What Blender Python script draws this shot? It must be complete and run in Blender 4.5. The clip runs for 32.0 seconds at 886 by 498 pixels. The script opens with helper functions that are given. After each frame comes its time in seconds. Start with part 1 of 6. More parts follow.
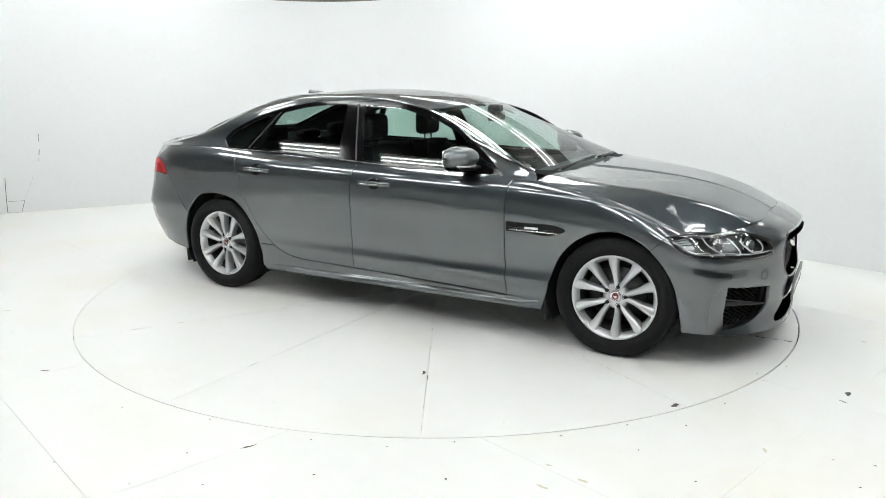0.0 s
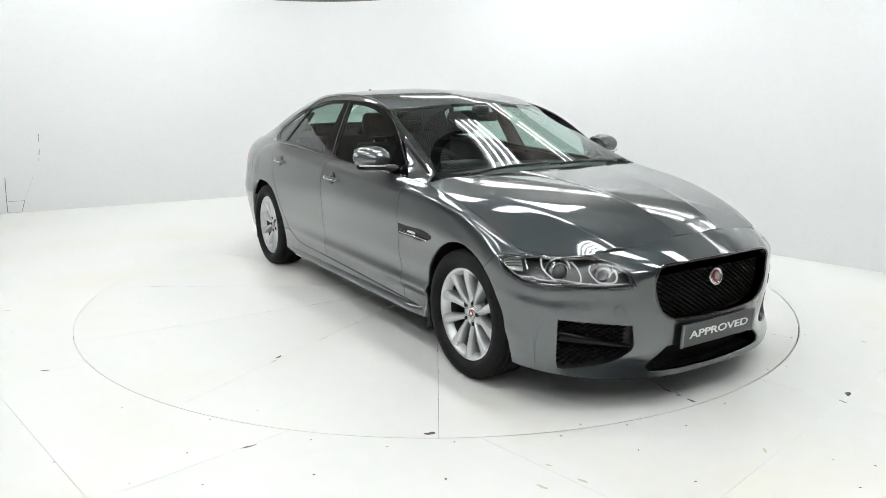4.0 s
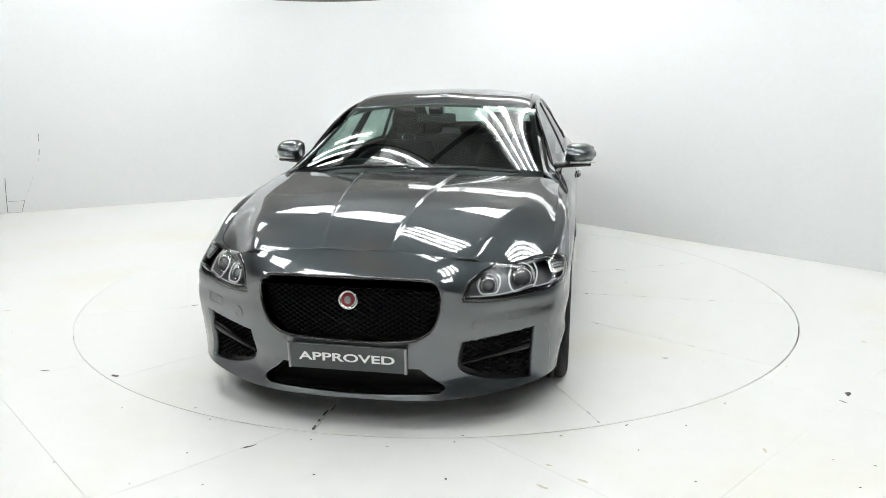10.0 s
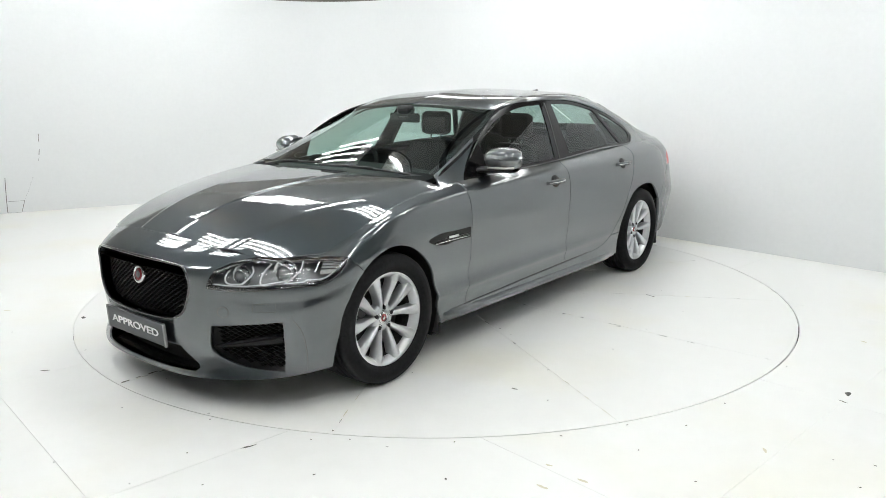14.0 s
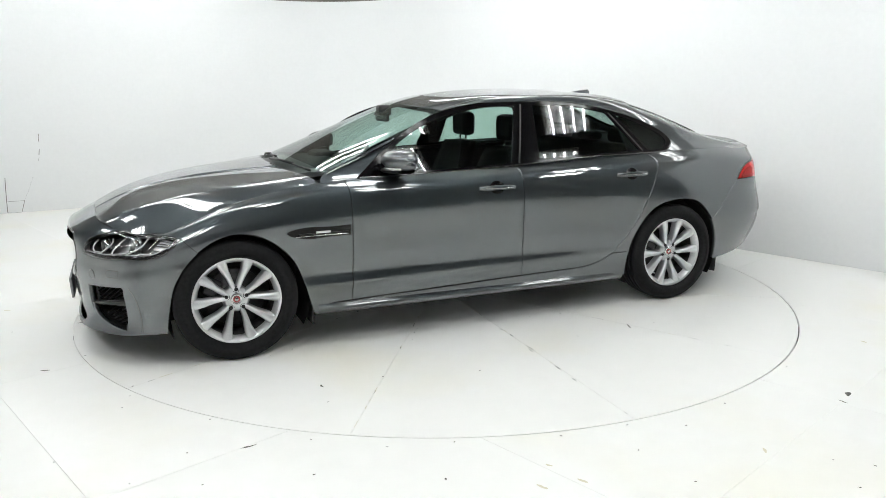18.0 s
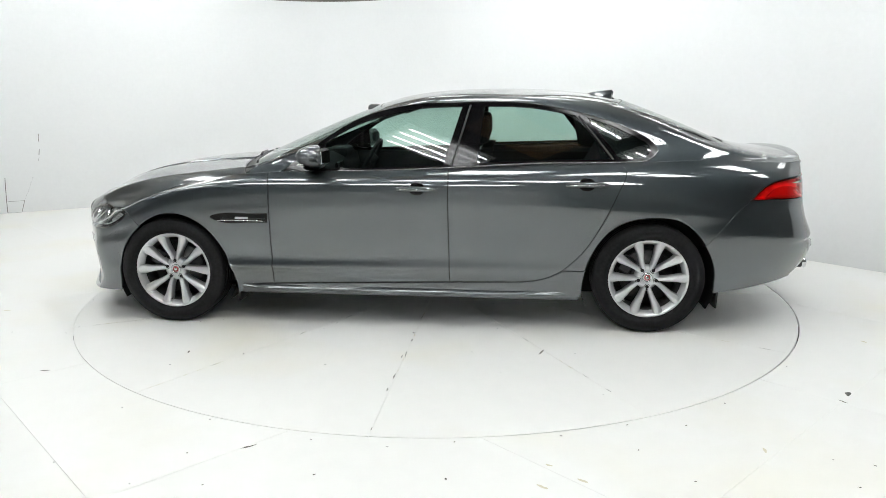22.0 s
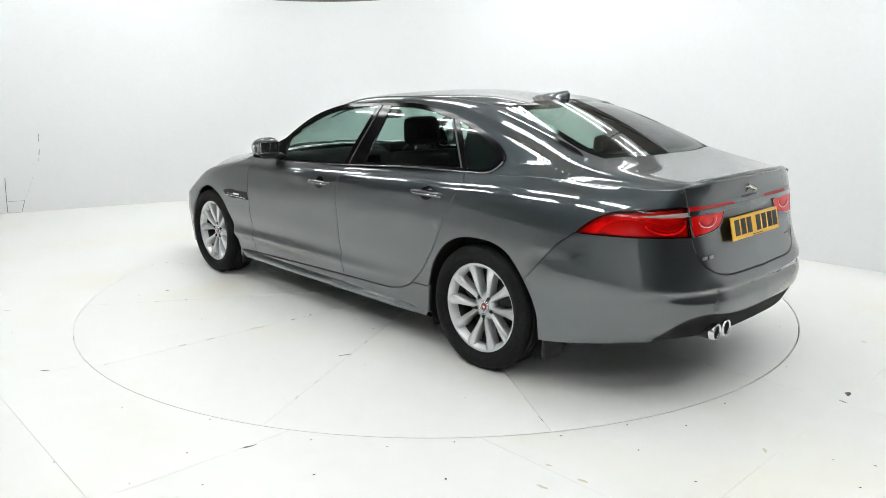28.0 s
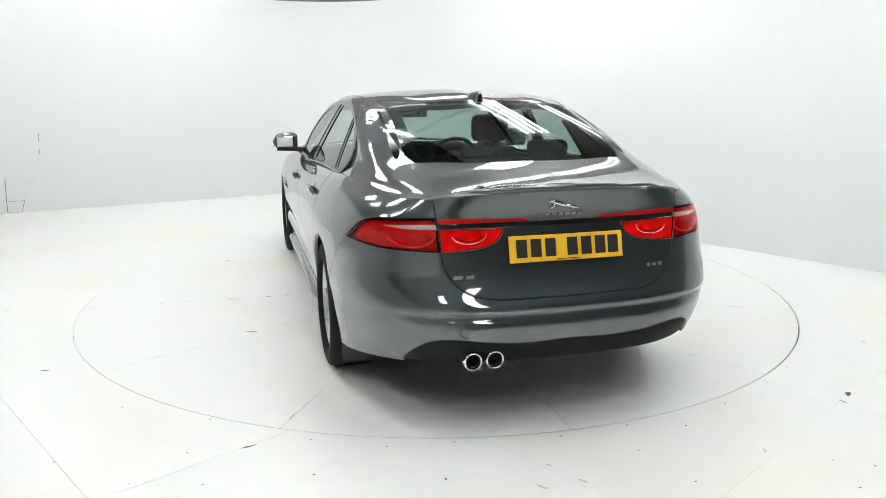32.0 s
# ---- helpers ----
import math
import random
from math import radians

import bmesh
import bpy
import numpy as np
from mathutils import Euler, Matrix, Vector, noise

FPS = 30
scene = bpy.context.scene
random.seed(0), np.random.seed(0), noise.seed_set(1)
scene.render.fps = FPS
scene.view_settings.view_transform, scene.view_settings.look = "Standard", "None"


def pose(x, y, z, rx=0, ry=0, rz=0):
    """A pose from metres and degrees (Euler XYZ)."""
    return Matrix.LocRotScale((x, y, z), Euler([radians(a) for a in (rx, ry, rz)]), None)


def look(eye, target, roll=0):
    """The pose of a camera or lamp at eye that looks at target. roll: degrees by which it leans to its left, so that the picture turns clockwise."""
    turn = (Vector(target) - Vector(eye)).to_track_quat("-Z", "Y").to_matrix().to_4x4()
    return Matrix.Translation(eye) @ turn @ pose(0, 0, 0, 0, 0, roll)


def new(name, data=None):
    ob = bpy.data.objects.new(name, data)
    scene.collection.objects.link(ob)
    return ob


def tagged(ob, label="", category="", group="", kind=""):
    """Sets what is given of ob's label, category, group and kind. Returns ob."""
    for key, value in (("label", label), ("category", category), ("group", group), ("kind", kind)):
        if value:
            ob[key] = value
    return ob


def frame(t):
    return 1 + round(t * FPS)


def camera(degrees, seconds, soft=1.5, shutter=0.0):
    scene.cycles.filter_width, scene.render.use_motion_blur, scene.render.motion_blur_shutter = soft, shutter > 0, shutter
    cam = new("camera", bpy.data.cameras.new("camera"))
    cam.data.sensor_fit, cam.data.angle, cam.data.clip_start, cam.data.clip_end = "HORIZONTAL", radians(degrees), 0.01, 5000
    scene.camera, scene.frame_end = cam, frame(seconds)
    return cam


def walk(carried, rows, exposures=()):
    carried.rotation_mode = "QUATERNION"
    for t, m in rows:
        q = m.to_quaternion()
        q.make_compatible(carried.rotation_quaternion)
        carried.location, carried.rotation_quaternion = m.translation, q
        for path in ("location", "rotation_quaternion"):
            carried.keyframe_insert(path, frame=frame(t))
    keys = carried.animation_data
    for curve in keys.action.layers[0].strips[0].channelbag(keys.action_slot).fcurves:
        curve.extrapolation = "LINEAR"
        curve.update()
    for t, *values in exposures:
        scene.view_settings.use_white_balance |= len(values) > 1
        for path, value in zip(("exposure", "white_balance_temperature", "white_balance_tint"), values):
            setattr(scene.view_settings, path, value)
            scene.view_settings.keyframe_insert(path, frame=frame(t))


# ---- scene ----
from mathutils import geometry

# camera: fixed on a stand in front of the turntable
cam = camera(62.15, 32.0, soft=0.6)
EYE = Vector((0.0, -5.368, 1.472))
AIM = EYE + Vector((0.00825, 0.97617, -0.21686))
walk(cam, [(0, look(EYE, AIM, -0.13)), (32, look(EYE, AIM, -0.13))])

# ---------------------------------------------------------------- materials


def mat(name, color, rough=0.5, metal=0.0, coat=0.0, spec=0.5):
    m = bpy.data.materials.new(name)
    m.use_nodes = True
    b = m.node_tree.nodes["Principled BSDF"]
    b.inputs["Base Color"].default_value = (*color, 1)
    b.inputs["Roughness"].default_value = rough
    b.inputs["Metallic"].default_value = metal
    b.inputs["Coat Weight"].default_value = coat
    b.inputs["Coat Roughness"].default_value = 0.02
    b.inputs["Specular IOR Level"].default_value = spec
    return m


def glow(name, color, strength):
    m = mat(name, color, 0.5)
    b = m.node_tree.nodes["Principled BSDF"]
    b.inputs["Emission Color"].default_value = (*color, 1)
    b.inputs["Emission Strength"].default_value = strength
    return m


def grain(m, scale, low, high, bump=0.0, blotch=0.0, tint=None, rough=0.0):
    """Fine grain and wide blotches: brightness runs from low to high, blotches go towards a tint."""
    t = m.node_tree
    b = t.nodes["Principled BSDF"]
    base = tuple(b.inputs["Base Color"].default_value)
    co = t.nodes.new("ShaderNodeTexCoord")
    n = t.nodes.new("ShaderNodeTexNoise")
    n.inputs["Scale"].default_value, n.inputs["Detail"].default_value = scale, 4.0
    t.links.new(co.outputs["Object"], n.inputs["Vector"])
    r = t.nodes.new("ShaderNodeMapRange")
    r.inputs["From Min"].default_value, r.inputs["From Max"].default_value = .3, .7
    r.inputs["To Min"].default_value, r.inputs["To Max"].default_value = low, high
    t.links.new(n.outputs["Fac"], r.inputs["Value"])
    mul = t.nodes.new("ShaderNodeMix")
    mul.data_type, mul.blend_type = "RGBA", "MULTIPLY"
    mul.inputs["Factor"].default_value = 1.0
    col_a = [q for q in mul.inputs if q.name == "A" and q.type == "RGBA"][0]
    col_b = [q for q in mul.inputs if q.name == "B" and q.type == "RGBA"][0]
    res = [q for q in mul.outputs if q.type == "RGBA"][0]
    col_a.default_value = base
    t.links.new(r.outputs["Result"], col_b)
    if tint:
        n2 = t.nodes.new("ShaderNodeTexNoise")
        n2.inputs["Scale"].default_value, n2.inputs["Detail"].default_value = blotch, 5.0
        t.links.new(co.outputs["Object"], n2.inputs["Vector"])
        r2 = t.nodes.new("ShaderNodeMapRange")
        r2.inputs["From Min"].default_value, r2.inputs["From Max"].default_value = .5, .78
        t.links.new(n2.outputs["Fac"], r2.inputs["Value"])
        mx = t.nodes.new("ShaderNodeMix")
        mx.data_type = "RGBA"
        a2 = [q for q in mx.inputs if q.name == "A" and q.type == "RGBA"][0]
        b2 = [q for q in mx.inputs if q.name == "B" and q.type == "RGBA"][0]
        a2.default_value, b2.default_value = base, (*tint, 1)
        t.links.new(r2.outputs["Result"], mx.inputs["Factor"])
        t.links.new([q for q in mx.outputs if q.type == "RGBA"][0], col_a)
    t.links.new(res, b.inputs["Base Color"])
    if rough:
        r3 = t.nodes.new("ShaderNodeMapRange")
        v = b.inputs["Roughness"].default_value
        r3.inputs["From Min"].default_value, r3.inputs["From Max"].default_value = .3, .7
        r3.inputs["To Min"].default_value, r3.inputs["To Max"].default_value = v - rough, v + rough
        t.links.new(n.outputs["Fac"], r3.inputs["Value"])
        t.links.new(r3.outputs["Result"], b.inputs["Roughness"])
    if bump:
        bp = t.nodes.new("ShaderNodeBump")
        bp.inputs["Strength"].default_value, bp.inputs["Distance"].default_value = 1.0, bump
        t.links.new(n.outputs["Fac"], bp.inputs["Height"])
        t.links.new(bp.outputs["Normal"], b.inputs["Normal"])
    return m


M_PAINT = mat("grey_paint", (0.0485, 0.0585, 0.0645), 0.44, 1.0, 1.0)
M_PAINT.node_tree.nodes["Principled BSDF"].inputs["Coat Roughness"].default_value = .012
M_PAINT.node_tree.nodes["Principled BSDF"].inputs["Coat IOR"].default_value = 2.05
grain(M_PAINT, 700, .82, 1.18)
M_WHITE = grain(mat("white_wall_paint", (0.735, 0.745, 0.75), 0.7), 26, .985, 1.01, .0008, .35, (.715, .725, .73), .05)
M_FLOOR = grain(mat("white_floor_paint", (0.86, 0.86, 0.84), 0.38), 9, .985, 1.01, .0006, .9, (.84, .82, .73), .1)
M_TRAY = grain(mat("tray_paint", (0.78, 0.79, 0.78), 0.4), 20, .95, 1.02)
M_CEIL = grain(mat("ceiling_sheet", (0.52, 0.53, 0.52), 0.6), 5, .9, 1.06)
M_ROOF = grain(mat("dark_roof_sheet", (0.055, 0.055, 0.055), 0.6), 5, .8, 1.15)
M_TUBE = glow("tube_glow", (0.975, 1.0, 1.0), 26.5)
M_BATTEN = glow("batten_glow", (0.975, 1.0, 1.0), 7.0)
M_BLACK = mat("black_trim", (0.012, 0.012, 0.013), 0.35)
M_FRAME = mat("window_trim", (0.005, 0.005, 0.0055), 0.07, spec=0.22)
M_HOUSING = mat("lamp_housing", (0.15, 0.152, 0.155), 0.28, 0.8)
M_REFLECTOR = grain(mat("lamp_reflector", (0.62, 0.63, 0.64), 0.3, 0.5), 40, .85, 1.05)
M_BARREL = grain(mat("wheel_barrel", (0.055, 0.055, 0.057), 0.55, 0.5), 60, .7, 1.2)
# tones of the unseen walls, set by what the car should mirror
M_SIDE = grain(mat("pale_grey_wall", (0.60, 0.60, 0.595), 0.7), 3, .9, 1.08, .001)
M_NEAR = grain(mat("dark_grey_wall", (0.10, 0.10, 0.099), 0.7), 3, .85, 1.1, .001)
M_UPPER = grain(mat("upper_wall_sheet", (0.13, 0.12, 0.105), 0.7), 6, .8, 1.15, .002)
M_TIMBER = grain(mat("tan_slats", (0.46, 0.30, 0.16), 0.6), 14, .75, 1.1, .001)
M_CAP = mat("cap_red", (0.30, 0.05, 0.05), 0.4)
M_STAIN = mat("yellowed_chip", (0.66, 0.62, 0.49), 0.7)
M_MESH = mat("mesh_black", (0.006, 0.006, 0.0065), 0.45, spec=0.08)
M_TYRE = grain(mat("tyre_rubber", (0.009, 0.009, 0.0095), 0.68, spec=0.15), 60, .75, 1.25, .0006)
M_ALLOY = grain(mat("alloy", (0.60, 0.61, 0.62), 0.30, 0.7, 0.6), 300, .93, 1.05)
M_NUT = mat("nut_steel", (0.035, 0.035, 0.037), 0.35, 0.8)


def clear(name, tint, rough=0.0, skin_gloss=.075):
    """A thin pane: tinted see-through with a mirror-like skin."""
    m = bpy.data.materials.new(name)
    m.use_nodes = True
    t = m.node_tree
    t.nodes.clear()
    out, mix = t.nodes.new("ShaderNodeOutputMaterial"), t.nodes.new("ShaderNodeMixShader")
    a, b, f = t.nodes.new("ShaderNodeBsdfTransparent"), t.nodes.new("ShaderNodeBsdfGlossy"), t.nodes.new("ShaderNodeLayerWeight")
    a.inputs[0].default_value = (*tint, 1)
    b.inputs["Roughness"].default_value = rough
    f.inputs["Blend"].default_value = 0.5
    p, r = t.nodes.new("ShaderNodeMath"), t.nodes.new("ShaderNodeMapRange")
    p.operation, p.inputs[1].default_value = "POWER", 5.0
    r.inputs["To Min"].default_value, r.inputs["To Max"].default_value = skin_gloss, 1.0
    t.links.new(f.outputs["Facing"], p.inputs[0])
    t.links.new(p.outputs[0], r.inputs["Value"])
    t.links.new(r.outputs["Result"], mix.inputs[0])
    t.links.new(a.outputs[0], mix.inputs[1])
    t.links.new(b.outputs[0], mix.inputs[2])
    t.links.new(mix.outputs[0], out.inputs[0])
    return m


M_SCREEN = clear("screen_glass", (0.64, 0.77, 0.73))
M_BACKGLASS = clear("rear_glass", (0.58, 0.70, 0.66))
M_SIDEGLASS = clear("side_glass", (0.60, 0.74, 0.69))
M_LENS = clear("lamp_lens", (0.93, 0.94, 0.94), 0.0, .045)
M_GLOSS = mat("gloss_black", (0.008, 0.008, 0.009), 0.08, coat=1.0)
M_CHROME = mat("chrome", (0.75, 0.76, 0.77), 0.08, 1.0)
M_DARKCHROME = mat("dark_polished_trim", (0.16, 0.16, 0.165), 0.15, 1.0)
M_RED = mat("red_plastic", (0.34, 0.003, 0.004), 0.1, coat=0.3, spec=0.3)
M_REDLENS = clear("red_lens", (1.0, 0.045, 0.04), 0.0, .035)
M_TAILBOWL = grain(mat("tail_lamp_bowl", (0.80, 0.78, 0.78), 0.4), 30, .8, 1.08)
M_TAILDARK = mat("tail_lamp_bezel", (0.36, 0.33, 0.33), 0.4)
M_LAMPGLASS = mat("projector_glass", (0.14, 0.145, 0.15), 0.05, coat=1.0)
M_DRL = mat("white_light_guide", (0.62, 0.63, 0.64), 0.3)
M_CLEARLENS = mat("clear_lens", (0.34, 0.27, 0.26), 0.2, coat=0.4)
M_INDICATOR = mat("indicator_lens", (0.55, 0.54, 0.52), 0.15, coat=0.5)
M_BADGE = mat("badge_red", (0.25, 0.02, 0.025), 0.3)
M_PLATEDARK = mat("plate_dark", (0.045, 0.05, 0.052), 0.4)
M_LETTER = mat("white_letters", (0.8, 0.8, 0.8), 0.5)
M_PLATE = mat("yellow_plate", (0.72, 0.40, 0.02), 0.4)
M_PLATEBAR = mat("plate_black", (0.01, 0.01, 0.01), 0.5)
M_RUBBER = mat("rubber", (0.015, 0.015, 0.015), 0.6)
M_LINER = grain(mat("liner_plastic", (0.009, 0.009, 0.0095), 0.7, spec=0.2), 120, .8, 1.2, .0004)
M_SEAM = mat("seam_shadow", (0.02, 0.022, 0.023), 0.6)
M_DISC = mat("brake_steel", (0.25, 0.25, 0.25), 0.4, 1.0)
M_ROTOR = grain(mat("brake_rotor", (0.10, 0.10, 0.10), 0.45, 1.0), 30, .7, 1.2)
M_MIRROR = mat("mirror_silver", (0.85, 0.87, 0.87), 0.01, 1.0)
M_LEATHER = grain(mat("black_leather", (0.012, 0.012, 0.0125), 0.75, spec=0.12), 22, .92, 1.08)
M_INT = mat("cabin_plastic", (0.010, 0.010, 0.011), 0.75, spec=0.15)
M_CHIP = grain(mat("chip_dark", (0.10, 0.096, 0.09), 0.8), 80, .6, 1.4)

# ---------------------------------------------------------------- mesh helpers


def mesh_ob(name, verts, faces, material, parent=None, smooth=False, normals=None):
    me = bpy.data.meshes.new(name)
    me.from_pydata([tuple(v) for v in verts], [], [tuple(f) for f in faces])
    me.materials.append(material)
    if smooth:
        me.polygons.foreach_set("use_smooth", [True] * len(me.polygons))
    if normals is not None:
        me.normals_split_custom_set_from_vertices([tuple(n) for n in normals])
    ob = new(name, me)
    ob.parent = parent
    return ob


def part(name, bm, material, parent, label=""):
    me = bpy.data.meshes.new(name)
    bm.to_mesh(me)
    bm.free()
    me.materials.append(material)
    ob = new(name, me)
    ob.parent = parent
    return tagged(ob, label)


def box_bm(x0, y0, z0, x1, y1, z1, bevel=0.0, bm=None):
    bm = bm or bmesh.new()
    r = bmesh.ops.create_cube(bm, size=1, matrix=Matrix.LocRotScale(((x0 + x1) / 2, (y0 + y1) / 2, (z0 + z1) / 2), None, (x1 - x0, y1 - y0, z1 - z0)))
    if bevel:
        bmesh.ops.bevel(bm, geom=list({e for v in r["verts"] for e in v.link_edges}), offset=bevel, segments=2, affect="EDGES", profile=0.5)
    return bm


def quad_strip(rows):
    n = len(rows[0])
    v = [tuple(q) for r in rows for q in r]
    f = [(i * n + k, i * n + k + 1, (i + 1) * n + k + 1, (i + 1) * n + k) for i in range(len(rows) - 1) for k in range(n - 1)]
    return v, f


def spline(knots, vals):
    """A natural cubic spline through vals (n, k) at the knots; returns a function of an array."""
    t, y = np.asarray(knots, float), np.asarray(vals, float)
    if y.ndim == 1:
        y = y[:, None]
    n = len(t)
    h = np.diff(t)
    a = np.zeros((n, n))
    r = np.zeros((n, y.shape[1]))
    a[0, 0] = a[-1, -1] = 1
    for i in range(1, n - 1):
        a[i, i - 1], a[i, i], a[i, i + 1] = h[i - 1], 2 * (h[i - 1] + h[i]), h[i]
        r[i] = 6 * ((y[i + 1] - y[i]) / h[i] - (y[i] - y[i - 1]) / h[i - 1])
    m = np.linalg.solve(a, r)

    def f(q):
        q = np.atleast_1d(np.asarray(q, float))
        i = np.clip(np.searchsorted(t, q) - 1, 0, n - 2)
        hh = h[i][:, None]
        p, s = (t[i + 1] - q)[:, None], (q - t[i])[:, None]
        return m[i] * p ** 3 / (6 * hh) + m[i + 1] * s ** 3 / (6 * hh) + (y[i] / hh - m[i] * hh / 6) * p + (y[i + 1] / hh - m[i + 1] * hh / 6) * s

    return f


class Surface:
    """A smooth skin through rows of guide points: u runs along the rows, v from row to row."""

    def __init__(self, rows, us=None, n=(240, 70)):
        self.rows = np.asarray(rows, float)
        self.nv, self.nu = self.rows.shape[:2]
        self.us = np.arange(self.nu, dtype=float) if us is None else np.asarray(us, float)
        self.along = spline(self.us, self.rows.transpose(1, 0, 2).reshape(self.nu, -1))
        # across: natural spline over the mean distance between the rows
        k = self.nv
        self.h = np.linalg.norm(np.diff(self.rows, axis=0), axis=2).mean(1)
        h = self.h
        a = np.zeros((k, k))
        b = np.zeros((k, k))
        a[0, 0] = a[-1, -1] = 1
        for i in range(1, k - 1):
            a[i, i - 1], a[i, i], a[i, i + 1] = h[i - 1], 2 * (h[i - 1] + h[i]), h[i]
            b[i, i - 1], b[i, i], b[i, i + 1] = 6 / h[i - 1], -6 / h[i - 1] - 6 / h[i], 6 / h[i]
        self.second = np.linalg.solve(a, b)
        gu, gv = np.meshgrid(np.linspace(self.us[0], self.us[-1], n[0]), np.linspace(0, k - 1, n[1]), indexing="ij")
        self.gu, self.gv = gu.ravel(), gv.ravel()
        self.grid = self.at(self.gu, self.gv)

    def at(self, u, v):
        u, v = np.atleast_1d(np.asarray(u, float)), np.atleast_1d(np.asarray(v, float))
        c = self.along(u).reshape(len(u), self.nv, 3)
        m = np.einsum("ij,njk->nik", self.second, c)
        i = np.clip(np.floor(v).astype(int), 0, self.nv - 2)
        k = np.arange(len(u))
        s = (v - i)[:, None]
        p = 1 - s
        hh = (self.h[i] ** 2)[:, None]
        return hh * (m[k, i] * (p ** 3 - p) + m[k, i + 1] * (s ** 3 - s)) / 6 + c[k, i] * p + c[k, i + 1] * s

    def levels(self, u):
        """The distance of each row from the first, at each u."""
        c = self.along(u).reshape(len(u), self.nv, 3)
        return np.concatenate([np.zeros((len(u), 1)), np.cumsum(np.linalg.norm(np.diff(c, axis=1), axis=2), axis=1)], 1)

    def to_girth(self, uv):
        s = self.levels(uv[:, 0])
        return np.stack([uv[:, 0], [np.interp(v, np.arange(self.nv), q) for v, q in zip(uv[:, 1], s)]], 1)

    def from_girth(self, us):
        s = self.levels(us[:, 0])
        return np.stack([us[:, 0], [np.interp(g, q, np.arange(self.nv)) for g, q in zip(us[:, 1], s)]], 1)

    def basis(self, u, v, e=1e-3):
        pu = (self.at(u + e, v) - self.at(u - e, v)) / (2 * e)
        pv = (self.at(u, v + e) - self.at(u, v - e)) / (2 * e)
        n = np.cross(pu, pv)
        n /= np.linalg.norm(n, axis=1)[:, None] + 1e-12
        return pu, pv, n

    def find(self, pts, w=(1, 1, 1), span=None):
        """u, v of the places on the skin that are nearest to pts; w weighs the axes."""
        out = []
        w = np.sqrt(np.asarray(w, float))
        ok = np.ones(len(self.gu), bool) if span is None else (self.gu >= span[0]) & (self.gu <= span[1])
        g, gu, gv = self.grid[ok] * w, self.gu[ok], self.gv[ok]
        for q in np.asarray(pts, float):
            i = ((g - q * w) ** 2).sum(1).argmin()
            u, v = gu[i:i + 1].copy(), gv[i:i + 1].copy()
            for _ in range(6):
                r = (self.at(u, v)[0] - q) * w
                pu, pv, _n = self.basis(u, v)
                j = np.stack([pu[0] * w, pv[0] * w], 1)
                d = np.linalg.solve(j.T @ j + 1e-9 * np.eye(2), -j.T @ r)
                d = np.clip(d, -0.3, 0.3)
                u, v = u + d[0], v + d[1]
                v = np.clip(v, -0.02, self.nv - 0.98)
                u = np.clip(u, self.us[0] - 0.02, self.us[-1] + 0.02)
            out.append((u[0], v[0]))
        return np.array(out)


def side_sign(surf):
    pu, pv, n = surf.basis(surf.gu[::37], surf.gv[::37])
    q = surf.at(surf.gu[::37], surf.gv[::37])
    away = q - np.stack([q[:, 0] * 0.8, 0 * q[:, 0], 0 * q[:, 0] + 0.55], 1)
    return 1.0 if (n * away).sum() > 0 else -1.0


def inside(poly, pts):
    x, y = pts[:, 0], pts[:, 1]
    r = np.zeros(len(pts), bool)
    for (x0, y0), (x1, y1) in zip(poly, np.roll(poly, -1, axis=0)):
        c = (y0 > y) != (y1 > y)
        with np.errstate(divide="ignore", invalid="ignore"):
            xi = x0 + (y - y0) * (x1 - x0) / (y1 - y0)
        r ^= c & (x < xi)
    return r


def outline(surf, pts, span=None, step=0.02, closed=True):
    """A line on the skin through pts (x, y, z; None leaves an axis free). A fourth entry "s" marks a smooth point, else it is a corner."""
    uv = []
    for q in pts:
        w = [0 if a is None else 1 for a in q[:3]]
        uv.append(surf.find([[0 if a is None else a for a in q[:3]]], w, span)[0])
    uv = surf.to_girth(np.array(uv))
    place = lambda q: surf.at(*surf.from_girth(q).T)
    sm = [len(q) > 3 for q in pts]
    n = len(pts)
    if closed and all(sm):
        uv = np.concatenate([uv, uv, uv])
        p3 = place(uv)
        t = np.concatenate([[0], np.cumsum(np.linalg.norm(np.diff(p3, axis=0), axis=1))])
        f = spline(t, uv)
        k = max(6, int((t[2 * n] - t[n]) / step))
        return surf.from_girth(f(np.linspace(t[n], t[2 * n], k, endpoint=False)))
    if closed:
        k = sm.index(False)
        uv = np.roll(uv, -k, axis=0)
        sm = sm[k:] + sm[:k]
        uv = np.concatenate([uv, uv[:1]])
        sm = sm + [False]
    out = []
    i = 0
    while i < len(uv) - 1:
        j = i + 1
        while sm[j]:
            j += 1
        run = uv[i:j + 1]
        p3 = place(run)
        t = np.concatenate([[0], np.cumsum(np.linalg.norm(np.diff(p3, axis=0), axis=1) + 1e-6)])
        f = spline(t, run) if len(run) > 2 else (lambda q, a=run, b=t: a[0] + (a[1] - a[0]) * (np.asarray(q)[:, None] / b[-1]))
        out.append(f(np.linspace(0, t[-1], max(2, int(t[-1] / step) + 1), endpoint=False)))
        i = j
    if not closed:
        out.append(uv[-1:])
    return surf.from_girth(np.concatenate(out))


